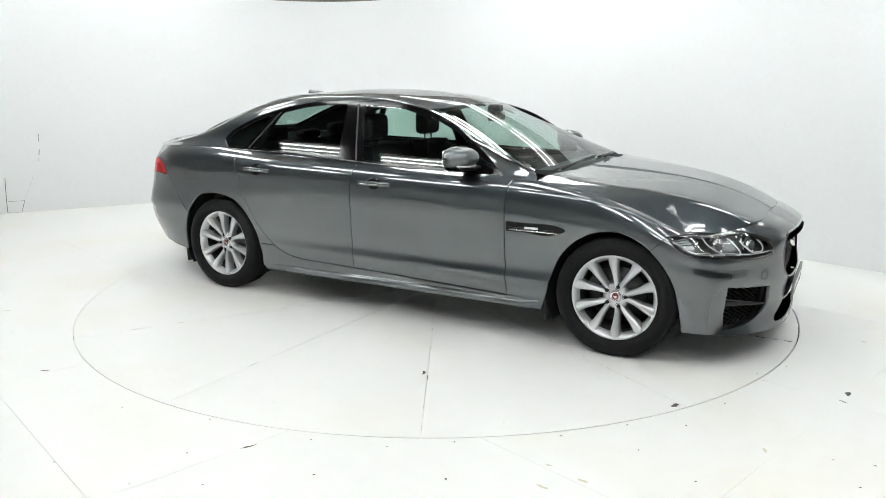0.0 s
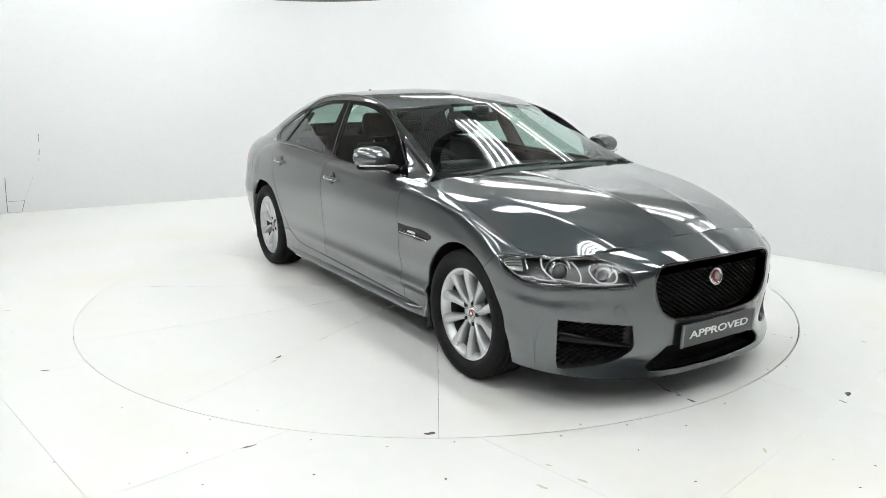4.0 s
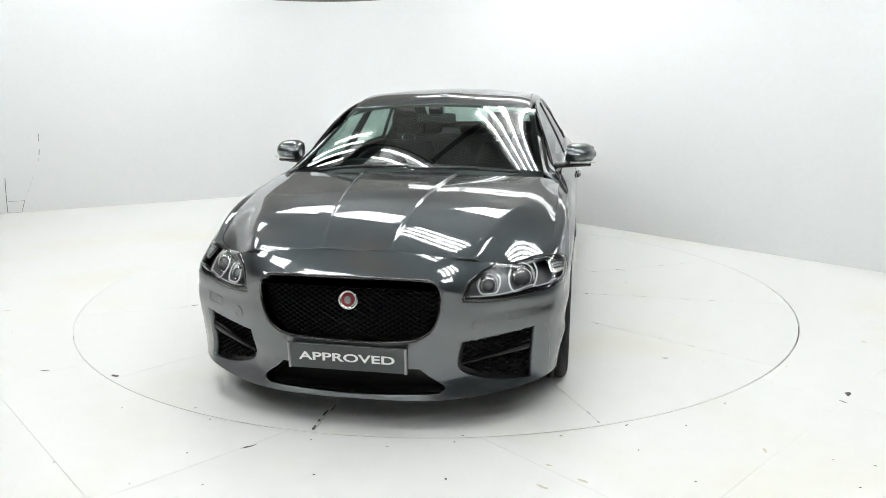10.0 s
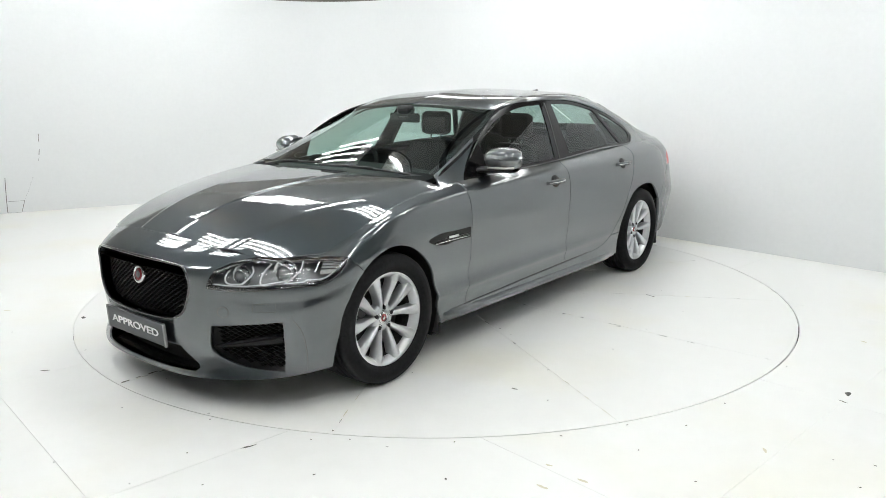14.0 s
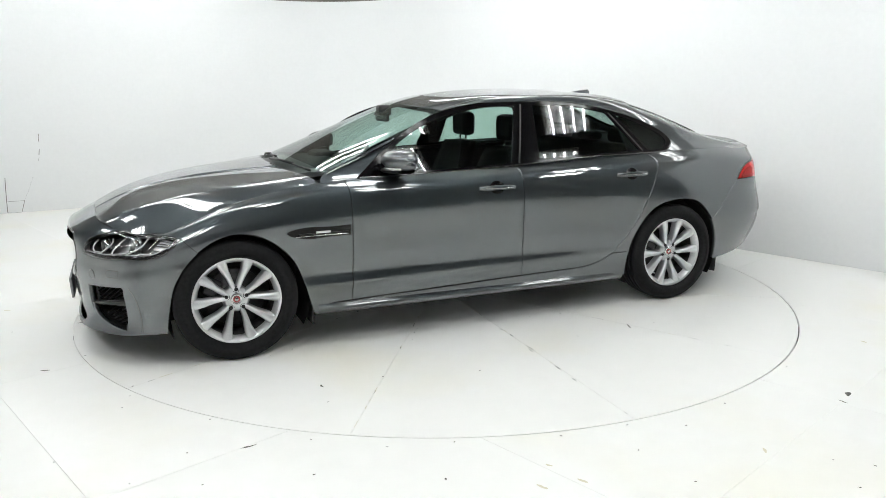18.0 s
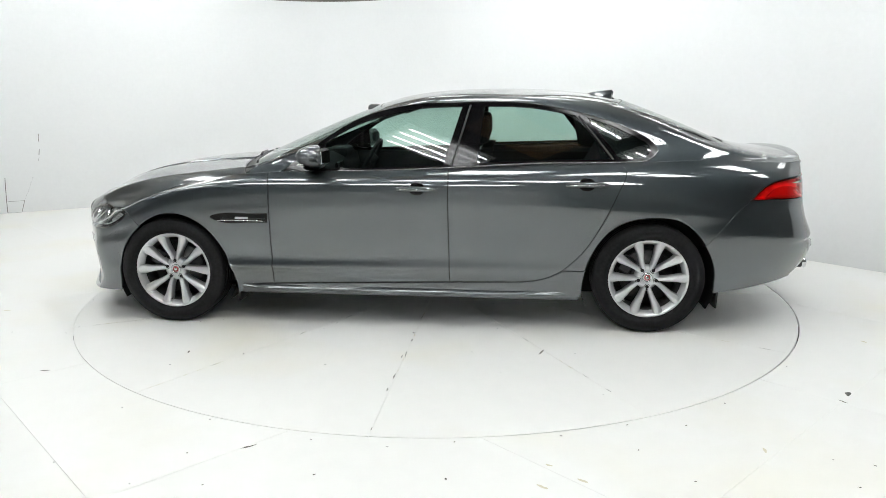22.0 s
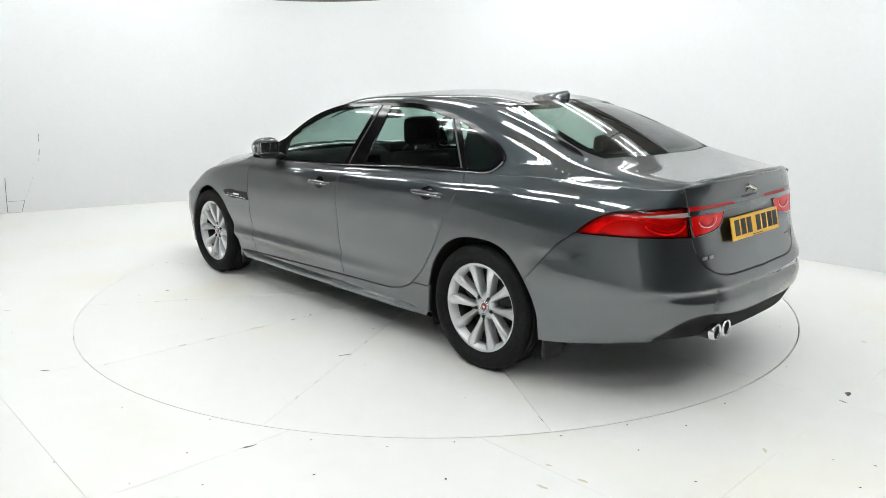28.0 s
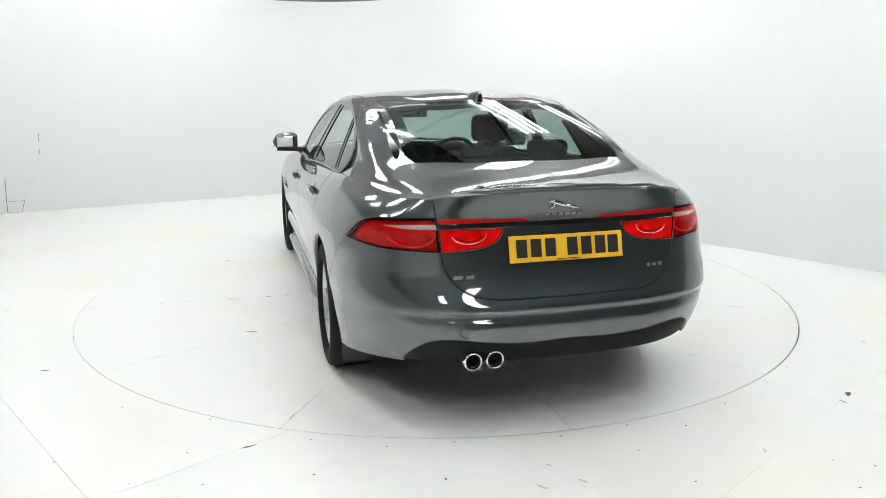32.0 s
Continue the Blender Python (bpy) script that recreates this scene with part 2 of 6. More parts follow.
def shrink(surf, loop, gap):
    """The loop moved towards its inside by gap metres, except along the middle plane."""
    p = surf.at(loop[:, 0], loop[:, 1])
    pu, pv, n = surf.basis(loop[:, 0], loop[:, 1])
    a = 0.5 * ((loop * np.roll(loop[:, ::-1], -1, axis=0) * [1, -1]).sum())
    d = np.roll(p, -1, axis=0) - np.roll(p, 1, axis=0)
    d /= np.linalg.norm(d, axis=1)[:, None] + 1e-9
    m = np.cross(n, d) * (1 if a > 0 else -1) * gap
    mid = np.abs(p[:, 1]) < 0.003
    m[mid, 1] = 0
    out = loop.copy()
    for i in range(len(loop)):
        j = np.stack([pu[i], pv[i]], 1)
        move = np.linalg.solve(j.T @ j + 1e-9 * np.eye(2), j.T @ m[i])
        if mid[i]:
            on_v = abs(loop[i, 1] - surf.nv + 1) < 1e-3
            move[1 if on_v else 0] = 0
            if mid[i - 1] and mid[(i + 1) % len(loop)]:
                move[:] = 0
        out[i] += move
    return out


def skin(surf, loop, holes=(), cell=0.035):
    """Triangles over the part of the skin inside loop and outside holes: u, v and faces."""
    pu, pv, _n = surf.basis(loop[:, 0], loop[:, 1])
    s = np.array([np.linalg.norm(pu, axis=1).mean(), np.linalg.norm(pv, axis=1).mean()])
    loops = [loop * s] + [h * s for h in holes]
    lo, hi = loops[0].min(0), loops[0].max(0)
    gx, gy = np.meshgrid(np.arange(lo[0], hi[0], cell), np.arange(lo[1], hi[1], cell * 0.87))
    gx = gx + (np.arange(gx.shape[0]) % 2)[:, None] * cell / 2
    g = np.stack([gx.ravel(), gy.ravel()], 1)
    g = g[inside(loops[0], g)] if len(g) else g
    for h in loops[1:]:
        g = g[~inside(h, g)]
    edge = np.concatenate(loops)
    if len(g):
        d = np.sqrt(((g[:, None] - edge[None]) ** 2).sum(2)).min(1)
        g = g[d > cell * 0.45]
    co, es = [], []
    for q in loops:
        b = len(co)
        co += [Vector(a) for a in q]
        es += [(b + i, b + (i + 1) % len(q)) for i in range(len(q))]
    co += [Vector(a) for a in g]
    vs, _e, fs, *_r = geometry.delaunay_2d_cdt(co, es, [], 0, 1e-6)
    vs = np.array([tuple(a) for a in vs])
    fs = np.array([f for f in fs if len(f) == 3])
    c = vs[fs].mean(1)
    keep = inside(loops[0], c)
    for h in loops[1:]:
        keep &= ~inside(h, c)
    fs = fs[keep]
    used, inv = np.unique(fs, return_inverse=True)
    return vs[used] / s, inv.reshape(fs.shape)


def panel(name, surf, loop, material, parent, holes=(), gap=0.0025, depth=0.02, off=0.0, cell=0.035, how="one", label="", hole_gap=0.0, thin=False):
    """A sheet cut out of the skin, with edges turned inwards. how: one (y > 0), mirror (y < 0), join (both halves in one mesh)."""
    if gap:
        loop = shrink(surf, loop, gap)
    if hole_gap:
        holes = [shrink(surf, h, -hole_gap) for h in holes]
    uv, fs = skin(surf, loop, holes, cell)
    p = surf.at(uv[:, 0], uv[:, 1])
    _pu, _pv, n = surf.basis(uv[:, 0], uv[:, 1])
    n = n * surf.sign
    mid = np.abs(p[:, 1]) < 0.003
    if how == "join":
        n[mid, 1] = 0
        n /= np.linalg.norm(n, axis=1)[:, None]
        p[mid, 1] = 0
    p = p + n * off
    fn = np.cross(p[fs[:, 1]] - p[fs[:, 0]], p[fs[:, 2]] - p[fs[:, 0]])
    bad = (fn * n[fs].mean(1)).sum(1) < 0
    fs[bad] = fs[bad][:, ::-1]
    count = {}
    for f in fs:
        for a, b in ((f[0], f[1]), (f[1], f[2]), (f[2], f[0])):
            count[(a, b)] = 1
    rim = [(a, b) for a, b in count if (b, a) not in count and not (how == "join" and mid[a] and mid[b])]
    v, nn, faces = [p], [n], [fs]
    if depth:
        k = len(p)
        ids = sorted({i for e in rim for i in e})
        at = {i: k + j for j, i in enumerate(ids)}
        # the turned-in edge: a narrow rounded lip, then the return
        inward = {i: np.zeros(3) for i in ids}
        for a, b in rim:
            t = p[b] - p[a]
            m = np.cross(t, n[a])
            m /= np.linalg.norm(m) + 1e-12
            inward[a] += m
            inward[b] += m
        io = np.array([inward[i] / (np.linalg.norm(inward[i]) + 1e-9) for i in ids])
        top, nt = p[ids], n[ids]
        v += [top + io * 0.0008 - nt * 0.0012, top + io * 0.0006 - nt * depth]
        nn += [(nt + io) / np.linalg.norm(nt + io, axis=1)[:, None], io]
        m = len(ids)
        fr = []
        for a, b in rim:
            fr += [(b, a, at[a]), (b, at[a], at[b]), (at[b], at[a], at[a] + m), (at[b], at[a] + m, at[b] + m)]
        faces.append(np.array(fr))
    v, nn, faces = np.concatenate(v), np.concatenate(nn), np.concatenate(faces)
    flipv = np.array([1, -1, 1])
    if how == "mirror":
        v, nn, faces = v * flipv, nn * flipv, faces[:, ::-1]
    elif how == "join":
        k = len(v)
        on = np.zeros(k, bool)
        on[:len(mid)] = mid
        other = np.arange(k) + k
        other[on] = np.arange(k)[on]
        v, nn, faces = np.concatenate([v, v * flipv]), np.concatenate([nn, nn * flipv]), np.concatenate([faces, other[faces][:, ::-1]])
        used, inv = np.unique(faces, return_inverse=True)
        v, nn, faces = v[used], nn[used], inv.reshape(faces.shape)
    ob = mesh_ob(name, v, faces, material, parent, True, nn)
    return tagged(ob, label)


def both(name, surf, loop, material, parent, **kw):
    a = panel(name, surf, loop, material, parent, how="one", **kw)
    b = panel(name, surf, loop, material, parent, how="mirror", **kw)
    return a, b


# ---------------------------------------------------------------- the car's skin: guide rows for one half
# the belt round the car, from the middle of the nose to the middle of the tail
RING = [
    # lower edge
    [(2.285, 0, .150), (2.27, .28, .150), (2.20, .50, .155), (2.07, .71, .17), (1.96, .82, .185), (1.80, .880, .19), (1.48, .885, .20), (1.0, .895, .20), (.4, .90, .205), (-.3, .90, .21), (-1.0, .90, .215), (-1.48, .895, .23), (-1.85, .885, .25), (-2.12, .835, .285), (-2.35, .70, .315), (-2.49, .50, .325), (-2.54, .28, .325), (-2.55, 0, .325)],
    # lower crease
    [(2.295, 0, .30), (2.280, .28, .30), (2.20, .50, .30), (2.07, .735, .30), (1.965, .845, .31), (1.80, .897, .33), (1.48, .905, .34), (1.0, .905, .345), (.4, .905, .35), (-.3, .905, .355), (-1.0, .905, .36), (-1.48, .91, .38), (-1.85, .905, .42), (-2.12, .860, .45), (-2.375, .745, .46), (-2.54, .53, .46), (-2.588, .28, .46), (-2.60, 0, .46)],
    # middle
    [(2.318, 0, .48), (2.298, .28, .48), (2.215, .50, .47), (2.065, .745, .46), (1.965, .855, .48), (1.80, .907, .50), (1.48, .925, .53), (1.0, .920, .52), (.4, .918, .52), (-.3, .918, .52), (-1.0, .922, .53), (-1.48, .93, .56), (-1.85, .920, .58), (-2.12, .875, .59), (-2.372, .772, .575), (-2.53, .55, .572), (-2.578, .28, .57), (-2.588, 0, .57)],
    # upper
    [(2.318, 0, .63), (2.295, .28, .63), (2.20, .50, .60), (2.035, .735, .59), (1.94, .838, .60), (1.80, .892, .64), (1.48, .928, .71), (1.0, .932, .72), (.4, .932, .73), (-.3, .932, .74), (-1.0, .932, .75), (-1.48, .93, .76), (-1.85, .910, .76), (-2.12, .855, .76), (-2.34, .752, .76), (-2.462, .55, .76), (-2.490, .28, .76), (-2.498, 0, .76)],
    # shoulder
    [(2.300, 0, .70), (2.28, .28, .695), (2.18, .50, .675), (1.99, .715, .655), (1.90, .805, .665), (1.79, .860, .70), (1.48, .900, .82), (1.0, .912, .87), (.4, .916, .885), (-.3, .916, .90), (-1.0, .908, .915), (-1.48, .893, .925), (-1.85, .865, .925), (-2.12, .815, .92), (-2.32, .728, .92), (-2.437, .55, .93), (-2.463, .28, .94), (-2.470, 0, .945)],
    # top edge
    [(2.165, 0, .778), (2.15, .28, .768), (2.105, .50, .735), (1.94, .69, .705), (1.85, .765, .71), (1.765, .815, .735), (1.48, .835, .846), (1.0, .835, .943), (.4, .832, .965), (-.3, .828, .985), (-1.0, .815, 1.01), (-1.48, .80, 1.03), (-1.85, .765, 1.035), (-2.12, .715, 1.025), (-2.32, .65, 1.015), (-2.43, .52, 1.025), (-2.475, .28, 1.04), (-2.485, 0, 1.045)],
]
# cabin and boot, from the belt to the middle, along x
CABIN_X = [1.25, .95, .7, .45, .2, -.05, -.4, -.8, -1.15, -1.4, -1.65, -1.9, -2.15, -2.35, -2.5]
CABIN = [
    [(.838, .915), (.835, .948), (.834, .955), (.832, .963), (.831, .97), (.829, .978), (.827, .988), (.82, 1.0), (.81, 1.018), (.803, 1.028), (.788, 1.034), (.757, 1.034), (.707, 1.022), (.63, 1.017), (.50, 1.03)],
    [(.815, .92), (.80, .968), (.785, 1.005), (.775, 1.05), (.765, 1.095), (.755, 1.12), (.75, 1.14), (.745, 1.15), (.745, 1.15), (.735, 1.13), (.73, 1.10), (.71, 1.07), (.665, 1.04), (.58, 1.03), (.44, 1.04)],
    [(.80, .925), (.78, .978), (.75, 1.05), (.715, 1.157), (.675, 1.265), (.645, 1.342), (.63, 1.38), (.625, 1.378), (.63, 1.335), (.64, 1.275), (.645, 1.20), (.635, 1.12), (.60, 1.065), (.50, 1.045), (.37, 1.048)],
    [(.78, .93), (.755, .987), (.715, 1.072), (.675, 1.185), (.635, 1.296), (.60, 1.374), (.575, 1.408), (.565, 1.407), (.545, 1.378), (.54, 1.322), (.55, 1.24), (.555, 1.138), (.52, 1.075), (.42, 1.053), (.30, 1.053)],
    [(.46, .945), (.43, 1.046), (.41, 1.148), (.39, 1.252), (.36, 1.345), (.345, 1.404), (.33, 1.435), (.32, 1.434), (.30, 1.408), (.29, 1.362), (.29, 1.27), (.29, 1.156), (.28, 1.088), (.24, 1.060), (.16, 1.055)],
    [(0, .955), (0, 1.062), (0, 1.168), (0, 1.275), (0, 1.368), (0, 1.422), (0, 1.449), (0, 1.449), (0, 1.423), (0, 1.376), (0, 1.286), (0, 1.168), (0, 1.094), (0, 1.063), (0, 1.055)],
]


def blend(a, b, k):
    return [tuple(p + (q - p) * k for p, q in zip(m, n)) for m, n in zip(a, b)]


# the lip stands out under the bumper
for i, dx, dy in ((0, .020, 0), (1, .020, 0), (2, .020, .012), (3, .018, .018), (4, .010, .016)):
    x, y, z = RING[0][i]
    RING[0][i] = (x + dx, y + dy, z)
for i, dx, dy in ((2, -.010, -.004), (3, -.012, -.010), (4, -.006, -.010)):
    x, y, z = RING[1][i]
    RING[1][i] = (x + dx, y + dy, z - .02)
# the bumper's face stands upright up to the headlights
for i, dx, dy in ((1, .006, 0), (2, .014, .002), (3, .022, .006), (4, .015, .010), (5, 0, .008)):
    x, y, z = RING[3][i]
    RING[3][i] = (x + dx, y + dy, z)
# fuller corners
for k in (1, 2, 3, 4):
    for i, dx, dy in ((4, .0, .010), (5, 0, .007), (13, -.003, .007), (14, -.007, .006)):
        x, y, z = RING[k][i]
        RING[k][i] = (x + dx, y + dy * (.6 if k == 4 else 1), z)
# a step over the rear bumper, and a tighter turn along the shoulder
STEP = blend(RING[2], RING[3], .5)[:14] + [(-2.367, .770, .66), (-2.495, .549, .652), (-2.533, .28, .648), (-2.543, 0, .648)]
TURN = [(x, y + (.014 if 6 <= i <= 13 else .003 if 0 < i < 17 else 0), z + .004) for i, (x, y, z) in enumerate(blend(RING[4], RING[5], .42))]
# a ledge low on the doors and round the rear bumper
LEDGE = [0, 0, 0, 0, 0, .004, .008, .011, .009, .006, .002, 0, 0, 0, .002, .005, .0055, .0055]
OUT = [(x - (d if i > 13 else 0), y + (d if 4 < i < 14 else 0), z) for i, ((x, y, z), d) in enumerate(zip(blend(RING[1], RING[2], .18)[:14] + blend(RING[1], RING[2], .40)[14:], LEDGE))]
IN = [(x + (d if i > 13 else 0), y - (d * .25 if 4 < i < 14 else 0), z) for i, ((x, y, z), d) in enumerate(zip(blend(RING[1], RING[2], .38)[:14] + blend(RING[1], RING[2], .66)[14:], LEDGE))]
RING = RING[:2] + [OUT, IN] + RING[2:3] + [STEP] + RING[3:5] + [TURN] + RING[5:]


def bonnet_rows(rim):
    """The bonnet: a crowned sheet with a raised line each side of the middle and a fold over the wheels."""
    xs = np.linspace(.88, 2.24, 46)
    ramp = lambda q, e: (q + np.sqrt(q * q + e * e)) / 2
    line_in = .00546 * xs ** 2 - .13226 * xs + .41397
    fold = -.09572 * xs ** 2 + .10129 * xs + .7255
    edge = np.where(xs < 1.4, .834, .834 - .03 * ((xs - 1.4) / .6) ** 2)
    ys = [edge + .004, edge * .8 + fold * .2, edge * .6 + fold * .4, edge * .4 + fold * .6, edge * .25 + fold * .75]
    ys += [fold + d for d in (.02, .008, 0, -.008, -.02, -.04)]
    ys += [fold * (1 - k) + line_in * k for k in (.25, .45, .65, .8)]
    ys += [line_in + d for d in (.04, .024, .014, .008, .003, -.003, -.009, -.02)]
    ys += [line_in * k for k in (.75, .5, .25, 0)]
    ys[0:5] = [np.maximum(y, fold + .022 + .003 * (5 - k)) for k, y in enumerate(ys[0:5])]

    def height(x, y):
        t = (x - 1.5) / .6
        li, fo = .00546 * x ** 2 - .13226 * x + .41397, -.09572 * x ** 2 + .10129 * x + .7255
        z = .9675 - .0639 * t - .0426 * t ** 2 - .0336 * t ** 3 - .0119 * t ** 4 - .04 * y ** 2
        z = z + (-.076 - .0717 * t) * ramp(y - li, .0055)
        f = ramp(y - fo, .022)
        z = z + (-.1938 - .4604 * t - .7947 * t ** 2) * f + (-.9765 + .9868 * t + 3.3947 * t ** 2) * f ** 2
        q = y - li
        return z - (.0075 - .004 * t) / (1 + np.exp(-q / .0035)) * np.exp(-np.maximum(q, 0) / .10)

    miss = rim[:, 2] - height(rim[:, 0], rim[:, 1])
    along = np.concatenate([[0], np.cumsum(np.linalg.norm(np.diff(rim[:, :2], axis=0), axis=1))])
    wave = np.stack([np.cos(k * math.pi * along / along[-1]) for k in range(8)], 1)
    miss = wave @ np.linalg.lstsq(wave, miss, rcond=None)[0]
    rows = []
    for y in ys:
        d2 = (xs[:, None] - rim[None, :, 0]) ** 2 + (y[:, None] - rim[None, :, 1]) ** 2
        near = d2.min(1)
        w = np.exp(-(d2 - near[:, None]) / .05 ** 2)
        z = height(xs, y) + (w * miss).sum(1) / w.sum(1) * np.exp(-near / .13 ** 2)
        rows.append([tuple(p) for p in np.stack([xs, y, z], 1)])
    return rows + [[(x, -y, z) for x, y, z in r] for r in rows[-2::-1]], xs


def patch_rows(x0, x1, mid, side, half, n=12):
    """A pane bowed across: heights along the middle and along the side edge, half width at that edge; all quadratics in x."""
    xs = np.linspace(x0, x1, n)
    out = []
    for w in (1.05, .9, .75, .6, .45, .3, .15, 0):
        y = w * np.polyval(half, xs)
        z = np.polyval(mid, xs) * (1 - w * w) + np.polyval(side, xs) * w * w
        out.append([tuple(p) for p in np.stack([xs, y, z], 1)])
    return out, xs


def through_three(a, b, c):
    return np.polyfit([a[0], b[0], c[0]], [a[1], b[1], c[1]], 2)


SCREEN_MID, SCREEN_SIDE, SCREEN_HALF = through_three((.95, 1.062), (.575, 1.223), (.2, 1.368)), through_three((.95, .986), (.575, 1.131), (.2, 1.294)), through_three((.95, .755), (.575, .695), (.2, .635))
BACK_MID, BACK_SIDE, BACK_HALF = through_three((-1.385, 1.380), (-1.70, 1.260), (-2.04, 1.110)), through_three((-1.305, 1.349), (-1.65, 1.238), (-1.965, 1.112)), through_three((-1.4, .54), (-1.65, .55), (-1.9, .552))
# the cabin's skin runs along the panes
for k, x in enumerate(CABIN_X):
    if .2 <= x <= .95:
        mid, side, half = SCREEN_MID, SCREEN_SIDE, SCREEN_HALF
    elif -1.9 <= x <= -1.4:
        mid, side, half = BACK_MID, BACK_SIDE, BACK_HALF
    else:
        continue
    zm, zs, yh = np.polyval(mid, x), np.polyval(side, x), np.polyval(half, x)
    CABIN[5][k] = (0, zm)
    CABIN[3][k] = (yh, zs)
    y4 = CABIN[4][k][0]
    CABIN[4][k] = (y4, zm + (zs - zm) * (y4 / yh) ** 2)


# the boot deck: one even crown
for k, x in enumerate(CABIN_X):
    if x < -2.1:
        for r in (2, 3, 4):
            y = CABIN[r][k][0]
            CABIN[r][k] = (y, CABIN[5][k][1] - .075 * y * y)


def flank_rows():
    """One smooth sheet for the side windows: y as a quadratic of x and z."""
    pts = np.array([(x, y, z) for r in CABIN[:3] for x, (y, z) in zip(CABIN_X, r) if -1.5 < x < .75])
    f = lambda x, z: np.stack([np.ones_like(x), x, z, x * x, x * z, z * z], 1)
    k = np.linalg.lstsq(f(pts[:, 0], pts[:, 2]), pts[:, 1], rcond=None)[0]
    xs = np.linspace(-1.7, .95, 14)
    rows = []
    for z in np.linspace(.90, 1.44, 8):
        zz = np.full(14, z)
        rows.append([tuple(p) for p in np.stack([xs, f(xs, zz) @ k + .017 * (1 - ((z - 1.16) / .2) ** 2), zz], 1)])
    return rows, xs


def with_x(xs, rows):
    return [[(x, y, z) for x, (y, z) in zip(xs, r)][::-1] for r in rows]


def prepared(rows, us=None, n=(240, 70)):
    s = Surface(rows, us, n)
    s.sign = side_sign(s)
    return s


ring = prepared(RING)
TOPV = ring.nv - 1.0
bonnet_skin = prepared(*bonnet_rows(ring.at(np.linspace(0, 7.2, 150), np.full(150, TOPV))))
cabin_skin = prepared(with_x(CABIN_X, CABIN), sorted(CABIN_X))
screen_skin = prepared(*patch_rows(.08, 1.16, SCREEN_MID, SCREEN_SIDE, SCREEN_HALF))
back_skin = prepared(*patch_rows(-2.12, -1.22, BACK_MID, BACK_SIDE, BACK_HALF))
flank_skin = prepared(*flank_rows())

# ---------------------------------------------------------------- the place


def strip(name, p, q, height, thick, material, parent=None):
    """An upright wall from p to q."""
    d = Vector((q[0] - p[0], q[1] - p[1], 0))
    n = Vector((-d.y, d.x, 0)).normalized() * thick
    a, b = Vector((*p, 0)), Vector((*q, 0))
    vs = [a, b, b + n, a + n]
    vs = vs + [v + Vector((0, 0, height)) for v in vs]
    return mesh_ob(name, vs, [(3, 2, 1, 0), (4, 5, 6, 7), (0, 1, 5, 4), (1, 2, 6, 5), (2, 3, 7, 6), (3, 0, 4, 7)], material, parent)


A_DIR, B_DIR = Vector((.678, -.735, 0)), Vector((.735, .678, 0))
CEIL = 4.6


def tube_light(e, glass, tubes, length, z):
    gap = .175
    hw = gap * tubes / 2 + .02
    part("tray", box_bm(-length / 2 - .05, -hw, .03, length / 2 + .05, hw, .075, .01), M_TRAY, e, "white metal tray")
    for k in range(tubes):
        y = (k - (tubes - 1) / 2) * gap
        tube_bm = bmesh.new()
        bmesh.ops.create_cone(tube_bm, cap_ends=True, segments=8, radius1=.019, radius2=.019, depth=length, matrix=pose(0, y, .005, 0, 90, 0))
        part("tube", tube_bm, glass, e, "glowing fluorescent tube")
        for x in (-length / 2, length / 2):
            part("lamp_holder", box_bm(x - .018, y - .02, -.012, x + .018, y + .02, .032, .004), M_TRAY, e)
    for x in (-length * .35, length * .35):
        part("hanger", box_bm(x - .008, -.008, .07, x + .008, .008, CEIL - z + .06), M_ROOF, e)


def ceiling_light(a, b, z, tubes, length):
    e = tagged(new("ceiling_light"), "white tray ceiling light with four bare fluorescent tubes", "ceiling light", "fluorescent lights")
    p = A_DIR * a + B_DIR * b
    e.matrix_basis = pose(p.x, p.y, z, 0, 0, math.degrees(math.atan2(A_DIR.y, A_DIR.x)))
    tube_light(e, M_TUBE, tubes, length, z)


def batten_light(p, d, tilt, glass):
    e = tagged(new("batten_light"), "twin fluorescent batten along the top of the white wall", "batten light", "wall battens")
    e.matrix_basis = pose(p.x, p.y, 3.2, 0, 0, math.degrees(math.atan2(d.y, d.x))) @ pose(0, 0, 0, -tilt, 0, 0)
    tube_light(e, glass, 2, 1.3, 3.2 if not tilt else CEIL + .05 - .04)


